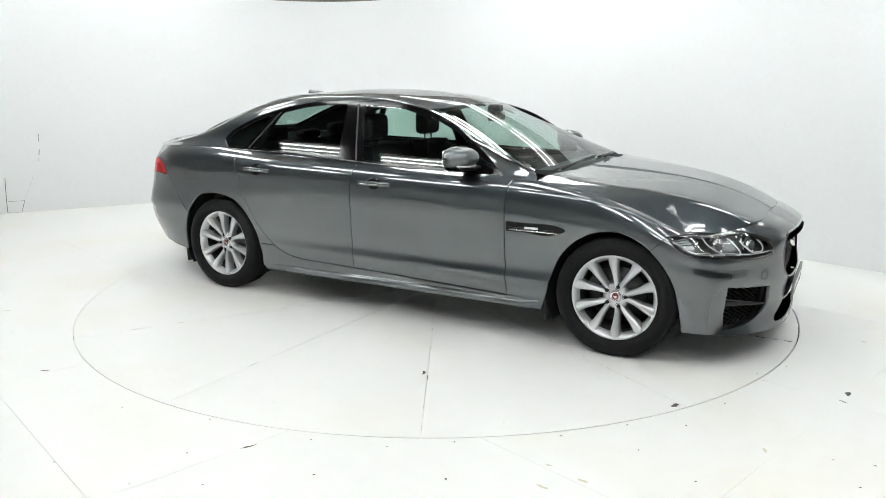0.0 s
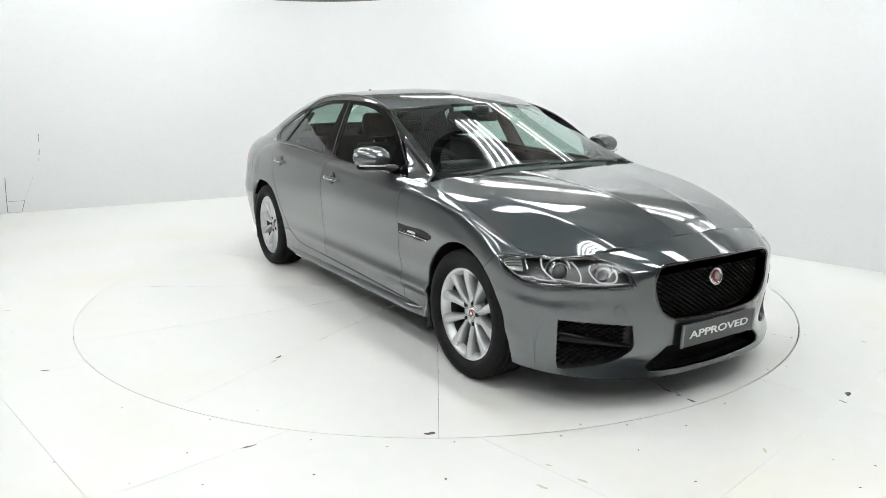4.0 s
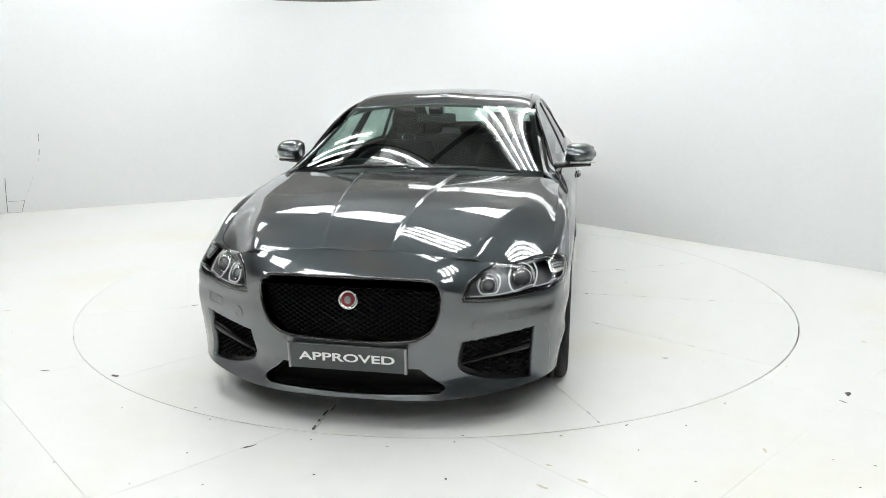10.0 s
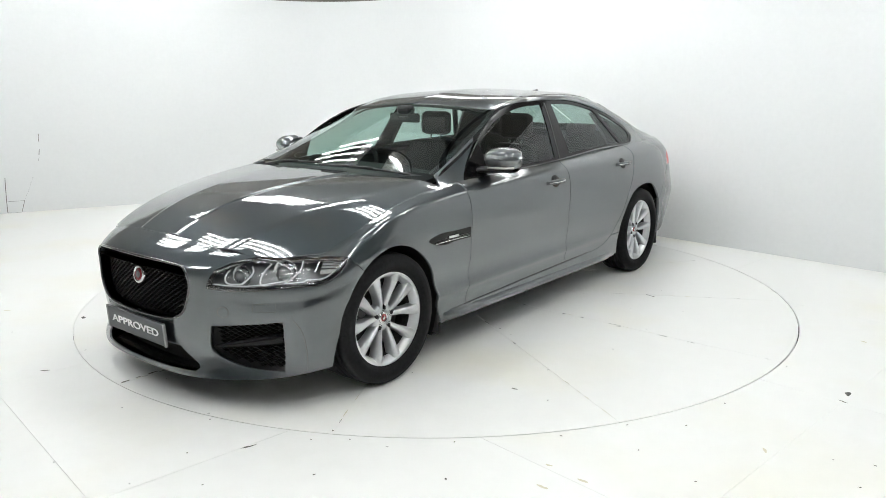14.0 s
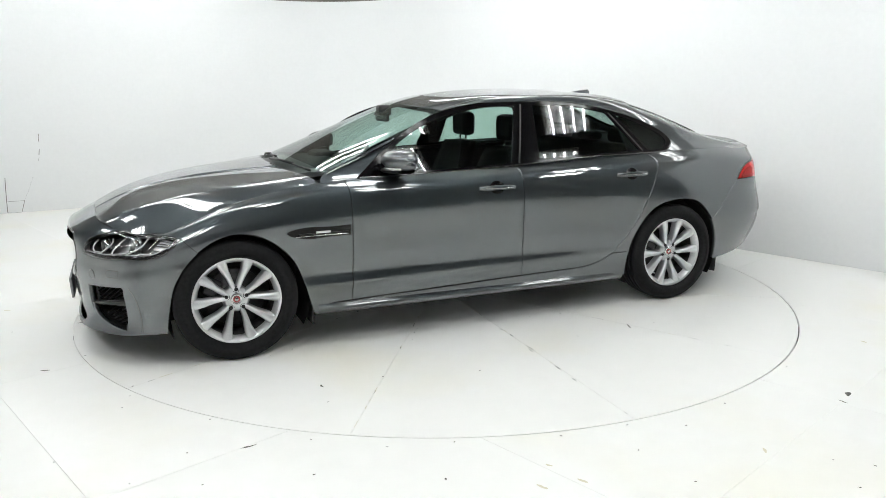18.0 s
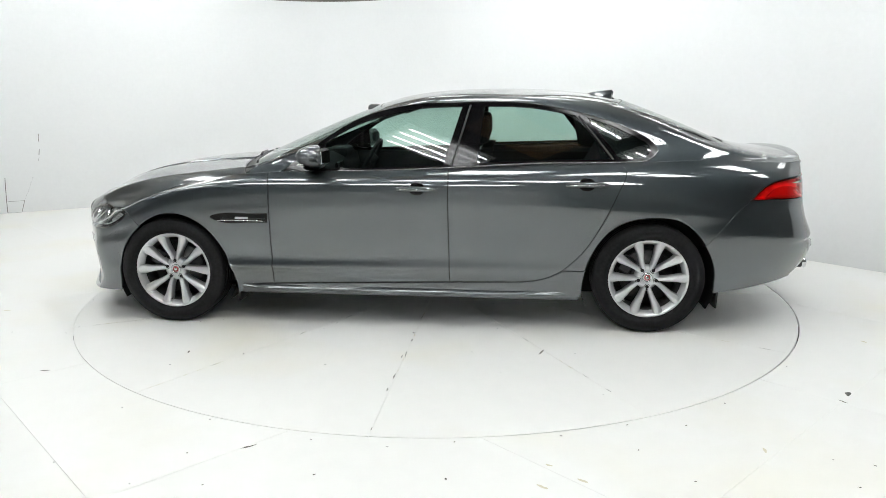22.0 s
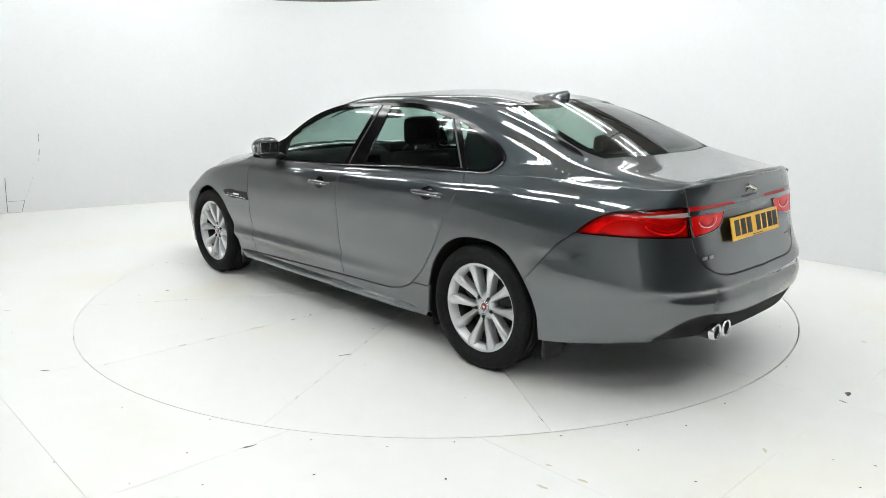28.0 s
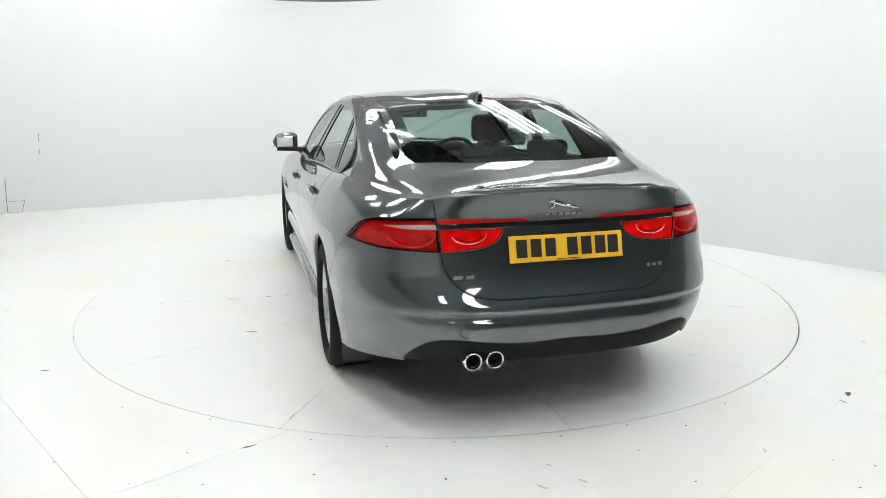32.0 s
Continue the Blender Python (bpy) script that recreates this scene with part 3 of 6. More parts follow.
def room():
    h = 2.582
    # the two studio walls run into one another in a wide curve
    c, r = Vector((-1.12, 5.43, 0)), 1.5
    d1, d2 = Vector((-7.88, -4.19, 0)).normalized(), Vector((8.12, -8.83, 0)).normalized()
    t = r / math.tan(d1.angle(d2) / 2)
    o = c + (d1 + d2).normalized() * math.hypot(t, r)
    p1, p2 = c + d1 * t - o, c + d2 * t - o
    line_pts = [Vector((-5.9, 2.888, 0))] + [o + p1.lerp(p2, k).normalized() * r for k in np.linspace(0, 1, 17)] + [Vector((5.75, -2.04, 0))]
    rows = []
    for k, p in enumerate(line_pts):
        a, b = line_pts[max(0, k - 1)], line_pts[min(len(line_pts) - 1, k + 1)]
        n = Vector((-(b - a).y, (b - a).x, 0)).normalized() * .15
        rows.append([(p.x, p.y, 0), (p.x, p.y, h), (p.x + n.x, p.y + n.y, h), (p.x + n.x, p.y + n.y, 0)])
    v, f = quad_strip(rows)
    tagged(mesh_ob("wall_back", v, f, M_WHITE, None, True), "smooth white painted studio wall with a rounded corner", "wall", kind="structure")
    # unseen walls, added: pale to the left, dark to the right, for the car's reflections
    tagged(strip("wall_left", (-9.0, -9.0), (-9.0, 1.24), h, .15, M_SIDE), "unseen pale grey wall added for reflections in the car", "wall", kind="structure")
    tagged(strip("wall_near", (7.0, -9.0), (.4, -9.0), h, .15, M_NEAR), "unseen dark grey wall added for reflections in the car", "wall", kind="structure")
    tagged(strip("wall_near", (.4, -9.0), (-9.0, -9.0), h, .15, M_SIDE), "unseen pale grey wall added for reflections in the car", "wall", kind="structure")
    for p, q in (((7.0, -3.4), (7.0, -9.0)), ((5.752, -2.042), (7.0, -3.4))):
        tagged(strip("wall_side", p, q, h, .15, M_NEAR), "unseen dark grey wall added for reflections in the car", "wall", kind="structure")
    tagged(strip("wall_side", (-9.0, 1.24), (-5.902, 2.887), h, .15, M_SIDE), "unseen pale grey wall added for reflections in the car", "wall", kind="structure")
    # darker sheeting above the white walls
    up = [[(p[0] + (q[0] - p[0]) * .4, p[1] + (q[1] - p[1]) * .4, z) for p, q in ((r[0], r[2]),) for z in (h, CEIL + .1)] for r in rows]
    v, f = quad_strip(up)
    tagged(mesh_ob("wall_upper", v, f, M_UPPER, None, True), "dark sheeting above the white studio walls", "wall", kind="structure")
    # the same sheeting, unseen, closes the space over the added walls
    for p, q in (((-9.06, -9.0), (-9.06, 1.24)), ((7.0, -9.06), (-9.0, -9.06)), ((7.06, -3.4), (7.06, -9.0)), ((5.752, -1.97), (7.06, -3.4)), ((-9.06, 1.3), (-5.9, 2.95))):
        ob = mesh_ob("wall_upper", [(*p, h), (*q, h), (*q, CEIL + .1), (*p, CEIL + .1)], [(0, 1, 2, 3)], M_UPPER)
        tagged(ob, "dark sheeting above the white studio walls", "wall", kind="structure")
    h = CEIL
    # grey sheets with dark joints along A over the white corner, a dark roof beyond them
    def sheets(name, span, b0, b1, step, z, material, label):
        v, f = [], []
        prof = []
        b = b0
        while b < b1:
            prof += [(b, 0), (b + step - .03, 0), (b + step - .025, .05), (b + step - .005, .05)]
            b += step
        for q, dz in prof:
            for t in span:
                p = A_DIR * t + B_DIR * q
                v.append((p.x, p.y, z + dz))
        f = [(2 * i, 2 * i + 1, 2 * i + 3, 2 * i + 2) for i in range(len(prof) - 1)]
        tagged(mesh_ob(name, v, f, material), label, "ceiling", kind="structure")

    sheets("ceiling", (-14, 1.7), .78, 13.4, .42, h + .05, M_CEIL, "grey sheet ceiling with dark joints")
    sheets("ceiling", (-14, 14), -13.3, .78, 1.1, h + .10, M_ROOF, "dark roof sheeting")
    sheets("ceiling", (1.7, 14), .78, 13.4, 1.1, h + .10, M_ROOF, "dark roof sheeting")
    beam = A_DIR * -1.3 + B_DIR * 1.85
    ob = part("ceiling_beam", box_bm(-.03, -1.05, 0, .03, 1.05, .09, .006), M_ROOF, None)
    ob.matrix_basis = pose(beam.x, beam.y, h - .04, 0, 0, math.degrees(math.atan2(A_DIR.y, A_DIR.x)))
    tagged(ob, "dark steel beam under the ceiling sheets", "beam", kind="structure")
    # four rows of tray lights, and a line of battens on the wall
    for b0, lean, run in ((2.32, .1, (-.72, 3.2, 5.2)), (.10, .17, (-3.75, -1.6, .5, 2.7, 4.4)), (-2.6, .1, (-3.9, -1.9, .1, 2.1, 4.1, 6.1)), (-4.9, .1, (-2.9, -.9, 1.1, 3.1, 5.1))):
        for a in run:
            ceiling_light(a, b0 - lean * (a + 1), 4.2, 4, 1.3)
    # two more close to the left-hand wall
    for p in (Vector((-3.9, 2.6, 0)), Vector((-2.5, 3.3, 0))):
        ceiling_light(p.dot(A_DIR), p.dot(B_DIR), 4.2, 4, 1.3)
    for k in range(5):
        batten_light(A_DIR * (-3.1 + 1.42 * k) + B_DIR * 2.87, A_DIR, 90, M_BATTEN)


def slatted_panel(x, y):
    e = tagged(new("slatted_panel"), "tan slatted wooden panel hung under the dark ceiling", "ceiling panel", "slatted panels")
    e.matrix_basis = pose(x, y, 4.3, 0, 0, math.degrees(math.atan2(A_DIR.y, A_DIR.x)))
    for k in range(9):
        part("slat", box_bm(-.65, -.4 + k * .09, 0, .65, -.33 + k * .09, .02, .004), M_TIMBER, e)
    for x in (-.5, .5):
        part("batten", box_bm(x - .02, -.42, .022, x + .02, .42, CEIL - 4.3 + .002), M_TIMBER, e)


for a, b in ((-3.4, -1.5), (.3, -1.55), (2.6, -1.75)):
    slatted_panel(*(A_DIR * a + B_DIR * b).xy)
room()
w = bpy.data.worlds.new("world")
scene.world = w
w.use_nodes = True
w.node_tree.nodes["Background"].inputs[0].default_value = (.5, .5, .5, 1)
w.node_tree.nodes["Background"].inputs[1].default_value = 0.02

# ---------------------------------------------------------------- turntable and floor sheets
DISC = 2.470


def turntable():
    t = tagged(new("turntable"), "round white painted turntable set flush in the floor", "turntable")
    base = bmesh.new()
    bmesh.ops.create_cone(base, cap_ends=True, segments=96, radius1=DISC - .05, radius2=DISC - .05, depth=.02, matrix=pose(0, 0, -.032))
    part("base_plate", base, M_CHIP, t, "dark base plate")
    for k in range(12):
        a0, a1 = math.radians(30 * k - .5), math.radians(30 * k + 29.5)
        g = .0008
        arc = [Vector((DISC * math.cos(a), DISC * math.sin(a), 0)) for a in np.linspace(a0 + g / DISC, a1 - g / DISC, 28)]
        mid = (a0 + a1) / 2
        tip = Vector((.005 * math.cos(mid), .005 * math.sin(mid), 0))
        poly = [tip] + arc
        n = len(poly)
        v = [(p.x, p.y, 0) for p in poly] + [(p.x, p.y, -.02) for p in poly]
        f = [tuple(range(n))] + [(i, i + n, (i + 1) % n + n, (i + 1) % n) for i in range(n)]
        mesh_ob("segment", v, f, M_FLOOR, t)
    return t


def floor_sheets():
    fl = tagged(mesh_ob("floor", [(-15, -15, -.045), (15, -15, -.045), (15, 15, -.045), (-15, 15, -.045)], [(0, 1, 2, 3)], M_CHIP), "white painted board floor of the studio", "floor", kind="structure")
    cuts_a = [-8.9, -7.4, -5.9, -4.55, -3.1, -1.62, -.14, 1.32, 2.87, 4.4, 5.9, 7.4, 8.9, 10.4]
    cuts_b = [-8.9, -7.3, -5.85, -4.4, -2.93, -1.54, -.04, 1.45, 2.96]
    hole = [(A_DIR * math.cos(t) + B_DIR * math.sin(t)) * (DISC + .0048) + Vector((.0028, -.0015, 0)) for t in np.linspace(0, 2 * math.pi, 180, endpoint=False)]
    hp = np.array([(q.dot(A_DIR), q.dot(B_DIR)) for q in hole])
    for i in range(len(cuts_a) - 1):
        for k in range(len(cuts_b) - 1):
            g = .0008
            a0, a1, b0, b1 = cuts_a[i] + g, cuts_a[i + 1] - g, cuts_b[k] + g, cuts_b[k + 1] - g
            box = np.array([(a0, b0), (a1, b0), (a1, b1), (a0, b1)])
            far = np.hypot(np.maximum(np.abs([a0, a1]).min() if a0 * a1 > 0 else 0, 0), np.abs([b0, b1]).min() if b0 * b1 > 0 else 0)
            if far > DISC + .01:
                q = [A_DIR * a + B_DIR * b for a, b in box]
                v = [(p.x, p.y, 0) for p in q] + [(p.x, p.y, -.02) for p in q]
                mesh_ob("floor_board", v, [(0, 1, 2, 3), (4, 5, 1, 0), (5, 6, 2, 1), (6, 7, 3, 2), (7, 4, 0, 3)], M_FLOOR, fl)
                continue
            if np.hypot(*np.abs(box).max(0)) < DISC:
                continue
            co = [Vector(q) for q in box] + [Vector(q) for q in hp]
            es = [(0, 1), (1, 2), (2, 3), (3, 0)] + [(4 + m, 4 + (m + 1) % len(hp)) for m in range(len(hp))]
            vs, _e, fs, *_r = geometry.delaunay_2d_cdt(co, es, [], 0, 1e-6)
            vs = np.array([tuple(q) for q in vs])
            fs = np.array([q for q in fs if len(q) == 3])
            c = vs[fs].mean(1)
            fs = fs[inside(box, c) & ~inside(hp, c)]
            if not len(fs):
                continue
            used, inv = np.unique(fs, return_inverse=True)
            fs = inv.reshape(fs.shape)
            p = [A_DIR * a + B_DIR * b for a, b in vs[used]]
            n = len(p)
            edges = {(x, y) for q in fs for x, y in ((q[0], q[1]), (q[1], q[2]), (q[2], q[0]))}
            rim = [(x, y) for x, y in edges if (y, x) not in edges]
            mesh_ob("floor_board", [(q.x, q.y, 0) for q in p] + [(q.x, q.y, -.02) for q in p], [tuple(q) for q in fs] + [(y, x, x + n, y + n) for x, y in rim], M_FLOOR, fl)
    return fl


def speck(name, x, y, length, width, angle, parent, z=.0012):
    """A thin dark chip in the paint."""
    rnd = random.Random(int(x * 1000) * 31 + int(y * 1000))
    n = 10
    pts = []
    for i in range(n):
        a = 2 * math.pi * i / n
        r = 1 + rnd.uniform(-.35, .35)
        px, py = length / 2 * r * math.cos(a), width / 2 * r * math.sin(a)
        c, s = math.cos(angle), math.sin(angle)
        pts.append((x + c * px - s * py, y + s * px + c * py, z))
    return mesh_ob(name, pts, [tuple(range(n))], M_CHIP, parent)


table = turntable()
boards = floor_sheets()


def floor_marks():
    rnd = random.Random(7)
    # chips in the fixed floor: x, y, length, width, heading in degrees
    big = [(-2.08, -1.68, .05, .012, 12), (-.79, -2.54, .07, .012, 30), (2.0, -2.04, .05, .026, 55), (1.93, -2.13, .045, .008, 120), (.55, -2.83, .05, .016, -40), (.44, -2.71, .03, .012, -40)]
    for x, y, l, w, a in big:
        ob = speck("paint_chip", x, y, l, w, math.radians(a), boards)
        if x in (.55, .44):
            ob.data.materials[0] = M_STAIN
    small = [(-1.48, -2.15), (-1.03, -2.59), (-1.17, -2.83), (-.89, -2.84), (-.48, -2.77), (-.54, -2.48), (-.21, -2.55), (-1.54, -2.66), (-2.61, -1.05), (-1.03, -2.28), (1.36, -2.14), (1.87, -1.68), (.83, -2.59), (1.1, -2.37), (.84, -2.36), (.53, -2.46), (1.58, -2.89), (1.59, -2.68), (.98, -2.84), (.03, -2.81), (1.73, -2.73), (.07, -2.51)]
    for x, y in small:
        speck("paint_chip", x, y, rnd.uniform(.008, .016), rnd.uniform(.005, .008), rnd.uniform(0, 3), boards)
    for x, y in ((.39, -2.87), (-.6, -2.95), (1.35, -2.6), (2.5, -1.3), (-2.9, -.6)):
        ob = speck("stain", x, y, .045, .014, rnd.uniform(0, 3), boards)
        ob.data.materials[0] = M_STAIN
    # chips in the turning plate
    big = [(-.06, -2.43, .045, .022, 10), (1.11, -1.99, .05, .014, -60), (1.19, -2.12, .045, .016, -60), (1.15, -2.06, .03, .008, -60), (1.97, -.30, .030, .012, 40), (.81, 1.33, .075, .009, 10), (1.08, .61, .05, .006, 30), (1.32, .73, .05, .005, 30), (1.57, .88, .06, .007, 30), (1.72, .96, .05, .005, 30), (.97, .54, .02, .012, 80), (-.9, -1.49, .05, .016, 60)]
    for x, y, l, w, a in big:
        speck("paint_chip", x, y, l, w, math.radians(a), table)
    small = [(2.1, -1.24), (1.73, -1.74), (.61, -2.36), (2.21, -1.19), (1.1, .02), (.6, .91), (1.66, .47), (1.81, -.02)]
    for x, y in small:
        speck("paint_chip", x, y, rnd.uniform(.009, .016), rnd.uniform(.005, .008), rnd.uniform(0, 3), table)
    for k in range(34):
        r, a = 2.4 * math.sqrt(rnd.random()), rnd.uniform(0, 6.28)
        speck("paint_chip", r * math.cos(a), r * math.sin(a), rnd.uniform(.004, .011), rnd.uniform(.003, .006), rnd.uniform(0, 3), table)
    # broken paint along the joints
    for k in range(12):
        a = math.radians(30 * k - .5)
        for m in range(9):
            r = rnd.uniform(.5, 2.42)
            ob = speck("paint_chip", r * math.cos(a) + rnd.uniform(-.004, .004), r * math.sin(a), rnd.uniform(.02, .09), rnd.uniform(.002, .005), a + rnd.uniform(-.06, .06), table)
            if m % 3:
                ob.data.materials[0] = M_STAIN


floor_marks()

# ---------------------------------------------------------------- the car
car = tagged(new("car"), "dark metallic grey four-door saloon car on the turntable", "car")


# outlines shared by neighbouring panels, all on the half y > 0
HEADLAMP = [(2.207, .47, .583), (2.10, .64, .572, "s"), (1.967, .82, .586, "s"), (1.875, .877, .600, "s"), (1.809, .892, .629, "s"), (1.762, .894, .665, "s"), (1.738, .892, .694), (1.79, .845, .704, "s"), (1.868, .76, .702, "s"), (1.95, .682, .700, "s"), (2.036, .600, .717), (2.133, .535, .690), (2.186, .495, .66)]
GRILLE = [(2.314, 0, .698), (2.312, .10, .698, "s"), (2.302, .22, .695, "s"), (2.284, .331, .688, "s"), (2.266, .383, .662, "s"), (2.262, .402, .61, "s"), (2.27, .396, .54, "s"), (2.284, .362, .463, "s"), (2.302, .30, .424, "s"), (2.318, .20, .411, "s"), (2.330, .09, .4055, "s"), (2.332, 0, .405)]
FOG = [(2.04, .777, .440), (2.225, .485, .403), (2.226, .472, .34, "s"), (2.225, .468, .293, "s"), (2.19, .527, .243, "s"), (2.03, .765, .197)]
INTAKE = [(2.32, 0, .29), (2.295, .315, .29), (2.28, .35, .26, "s"), (2.25, .415, .195, "s"), (2.25, .385, .176), (2.29, 0, .168)]
LAMP = [(-2.05, .867, .813), (-2.098, .844, .861, "s"), (-2.168, .81, .906, "s"), (-2.284, .752, .930, "s"), (-2.446, .556, .942), (-2.479, .535, .804), (-2.388, .722, .811, "s"), (-2.273, .808, .813, "s")]
ARCH_F = [(1.84, None, .19), (1.822, None, .33, "s"), (1.787, None, .455, "s"), (1.722, None, .56, "s"), (1.62, None, .65, "s"), (1.48, None, .702, "s"), (1.33, None, .676, "s"), (1.21, None, .59, "s"), (1.13, None, .46, "s"), (1.085, None, .32, "s"), (1.05, None, .2)]
ARCH_R = [(-1.08, None, .21), (-1.095, None, .352, "s"), (-1.13, None, .469, "s"), (-1.198, None, .583, "s"), (-1.287, None, .665, "s"), (-1.41, None, .704, "s"), (-1.53, None, .710, "s"), (-1.643, None, .69, "s"), (-1.742, None, .619, "s"), (-1.81, None, .526, "s"), (-1.855, None, .423, "s"), (-1.868, None, .25)]
LID_EDGE = [(-2.417, .56, 1.018), (-2.446, .556, .942, "s"), (-2.475, .545, .807, "s"), (-2.500, .522, .723, "s"), (-2.531, .476, .668, "s"), (-2.557, .409, .637, "s"), (-2.58, .20, .622, "s"), (-2.585, 0, .619)]
DLO = [(.775, .834, .952), (.626, None, 1.066, "s"), (.488, None, 1.166, "s"), (.32, None, 1.265, "s"), (.142, None, 1.326, "s"), (-.068, None, 1.364, "s"), (-.30, None, 1.376, "s"), (-.559, None, 1.381, "s"), (-.771, None, 1.371, "s"), (-.911, None, 1.35, "s"), (-1.086, None, 1.312, "s"), (-1.261, None, 1.258, "s"), (-1.42, None, 1.188, "s"), (-1.497, None, 1.135, "s"), (-1.519, None, 1.095, "s"), (-1.466, None, 1.045, "s"), (-1.376, None, 1.030, "s"), (-1.237, None, 1.026), (-.892, None, 1.024, "s"), (-.547, None, 1.007, "s"), (-.203, None, .988, "s"), (.31, None, .967, "s")]


def top_edge(u0, u1, n=40):
    return np.stack([np.linspace(u0, u1, n), np.full(n, ring.nv - 1.0)], 1)


def low_edge(u0, u1, n=40):
    return np.stack([np.linspace(u0, u1, n), np.zeros(n)], 1)


def line(pts, surf=None, span=None):
    return outline(surf or ring, pts, span, closed=False)


def join(*runs):
    out = [runs[0]]
    for r in runs[1:]:
        k = 1 if np.linalg.norm(out[-1][-1] - r[0]) < 1e-3 else 0
        out.append(r[k:])
    out = np.concatenate(out)
    return out[:-1] if np.linalg.norm(out[0] - out[-1]) < 1e-3 else out


def tube(name, path, radius, material, parent, closed=False, seg=8, label=""):
    """A round bar along a path."""
    p = np.asarray(path, float)
    n = len(p)
    d = np.roll(p, -1, 0) - np.roll(p, 1, 0) if closed else np.gradient(p, axis=0)
    d /= np.linalg.norm(d, axis=1)[:, None]
    up = np.array([0, 0, 1.0]) if abs(d[:, 2]).max() < 0.95 else np.array([0.3, 1.0, 0.2])
    a = np.cross(d, up)
    a /= np.linalg.norm(a, axis=1)[:, None]
    b = np.cross(a, d)
    r = np.broadcast_to(np.asarray(radius, float), (n,))
    ang = np.linspace(0, 2 * math.pi, seg, endpoint=False)
    v = (p[:, None] + r[:, None, None] * (np.cos(ang)[None, :, None] * a[:, None] + np.sin(ang)[None, :, None] * b[:, None])).reshape(-1, 3)
    f = []
    for i in range(n if closed else n - 1):
        for k in range(seg):
            i2 = (i + 1) % n
            f.append((i * seg + k, i * seg + (k + 1) % seg, i2 * seg + (k + 1) % seg, i2 * seg + k))
    if not closed:
        f += [tuple(range(seg))[::-1], tuple((n - 1) * seg + k for k in range(seg))]
    return tagged(mesh_ob(name, v, f, material, parent, True), label)


def ribbon(name, surf, path, width, rise, material, parent, mirror=False, label=""):
    """A flat moulding of that width that lies on the skin along a path of u, v."""
    p = surf.at(path[:, 0], path[:, 1])
    _a, _b, n = surf.basis(path[:, 0], path[:, 1])
    n = n * surf.sign
    d = np.gradient(p, axis=0)
    d /= np.linalg.norm(d, axis=1)[:, None]
    c = np.cross(d, n) * width / 2
    rows = [p - c - n * .004, p - c * .8 + n * rise, p + c * .8 + n * rise, p + c - n * .004]
    v = np.stack(rows, 1).reshape(-1, 3)
    f = [(i * 4 + k, i * 4 + k + 1, i * 4 + k + 5, i * 4 + k + 4) for i in range(len(p) - 1) for k in range(3)]
    if mirror:
        v = v * [1, -1, 1]
        f = [q[::-1] for q in f]
    ob = mesh_ob(name, v, f, material, parent, True)
    return tagged(ob, label)


def lathe(name, profile, material, parent, m, seg=48, label=""):
    """A turned part: profile of (radius, along), turned about the local y axis."""
    n = len(profile)
    v, f = [], []
    for i in range(seg):
        a = 2 * math.pi * i / seg
        v += [m @ Vector((r * math.cos(a), y, r * math.sin(a))) for r, y in profile]
    for i in range(seg):
        j = (i + 1) % seg
        f += [(i * n + k, i * n + k + 1, j * n + k + 1, j * n + k) for k in range(n - 1)]
    ob = mesh_ob(name, v, f, material, parent, True)
    return tagged(ob, label)


def shade_gap(surf, path, mirror):
    """A dark strip below the gap between two panels, painting the gap's shade."""
    ribbon("gap_shade", surf, path, .018, -.011, M_LINER, car, mirror)


def wall_hatch():
    """A small cover low on the wall, cracked paint above it."""
    h = tagged(new("wall_hatch"), "small white cover panel low on the wall, cracked edges", "wall panel")
    at = lambda x, z, o=.003: (x + .469 * o, 1.24 + (x + 9) * .5317 - .883 * o, z)
    q = [(-5.07, .004), (-4.978, .004), (-4.943, .134), (-5.07, .136)]
    v = [at(x, z, .008) for x, z in q] + [at(x, z, -.01) for x, z in q]
    mesh_ob("cover", v, [(0, 1, 2, 3)] + [(i, i + 4, (i + 1) % 4 + 4, (i + 1) % 4) for i in range(4)], M_WHITE, h)
    for pts, r in (([(-5.09, .42), (-5.10, .2), (-5.105, .01)], .006), ([(-5.085, .141), (-5.0, .138), (-4.937, .142)], .0028), ([(-4.937, .142), (-4.955, .07), (-4.975, .003)], .005), ([(-5.10, .004), (-5.03, .003), (-4.975, .003)], .0035), ([(-4.735, .925), (-4.740, .88), (-4.742, .835)], .005), ([(-4.744, .745), (-4.748, .71), (-4.753, .675)], .006), ([(-4.755, .65), (-4.762, .62), (-4.768, .60)], .003), ([(-4.83, .42), (-4.88, .28), (-4.93, .16)], .0012)):
        tube("crack", [at(x, z, .001) for x, z in pts], r * .55, M_CHIP, h, seg=6)


wall_hatch()

# ---- body panels
u_of = lambda x, z: ring.find([[x, 0, z]], (1, 0, 1), (4, 14))[0]
u_tip = ring.find([[1.738, .892, .694]])[0]
u_door = u_of(.83, .95)[0]
u_mid = u_of(-.271, .98)[0]
u_back = u_of(-1.285, 1.02)[0]
u_lid = ring.find([[-2.417, .56, 1.018]])[0][0]


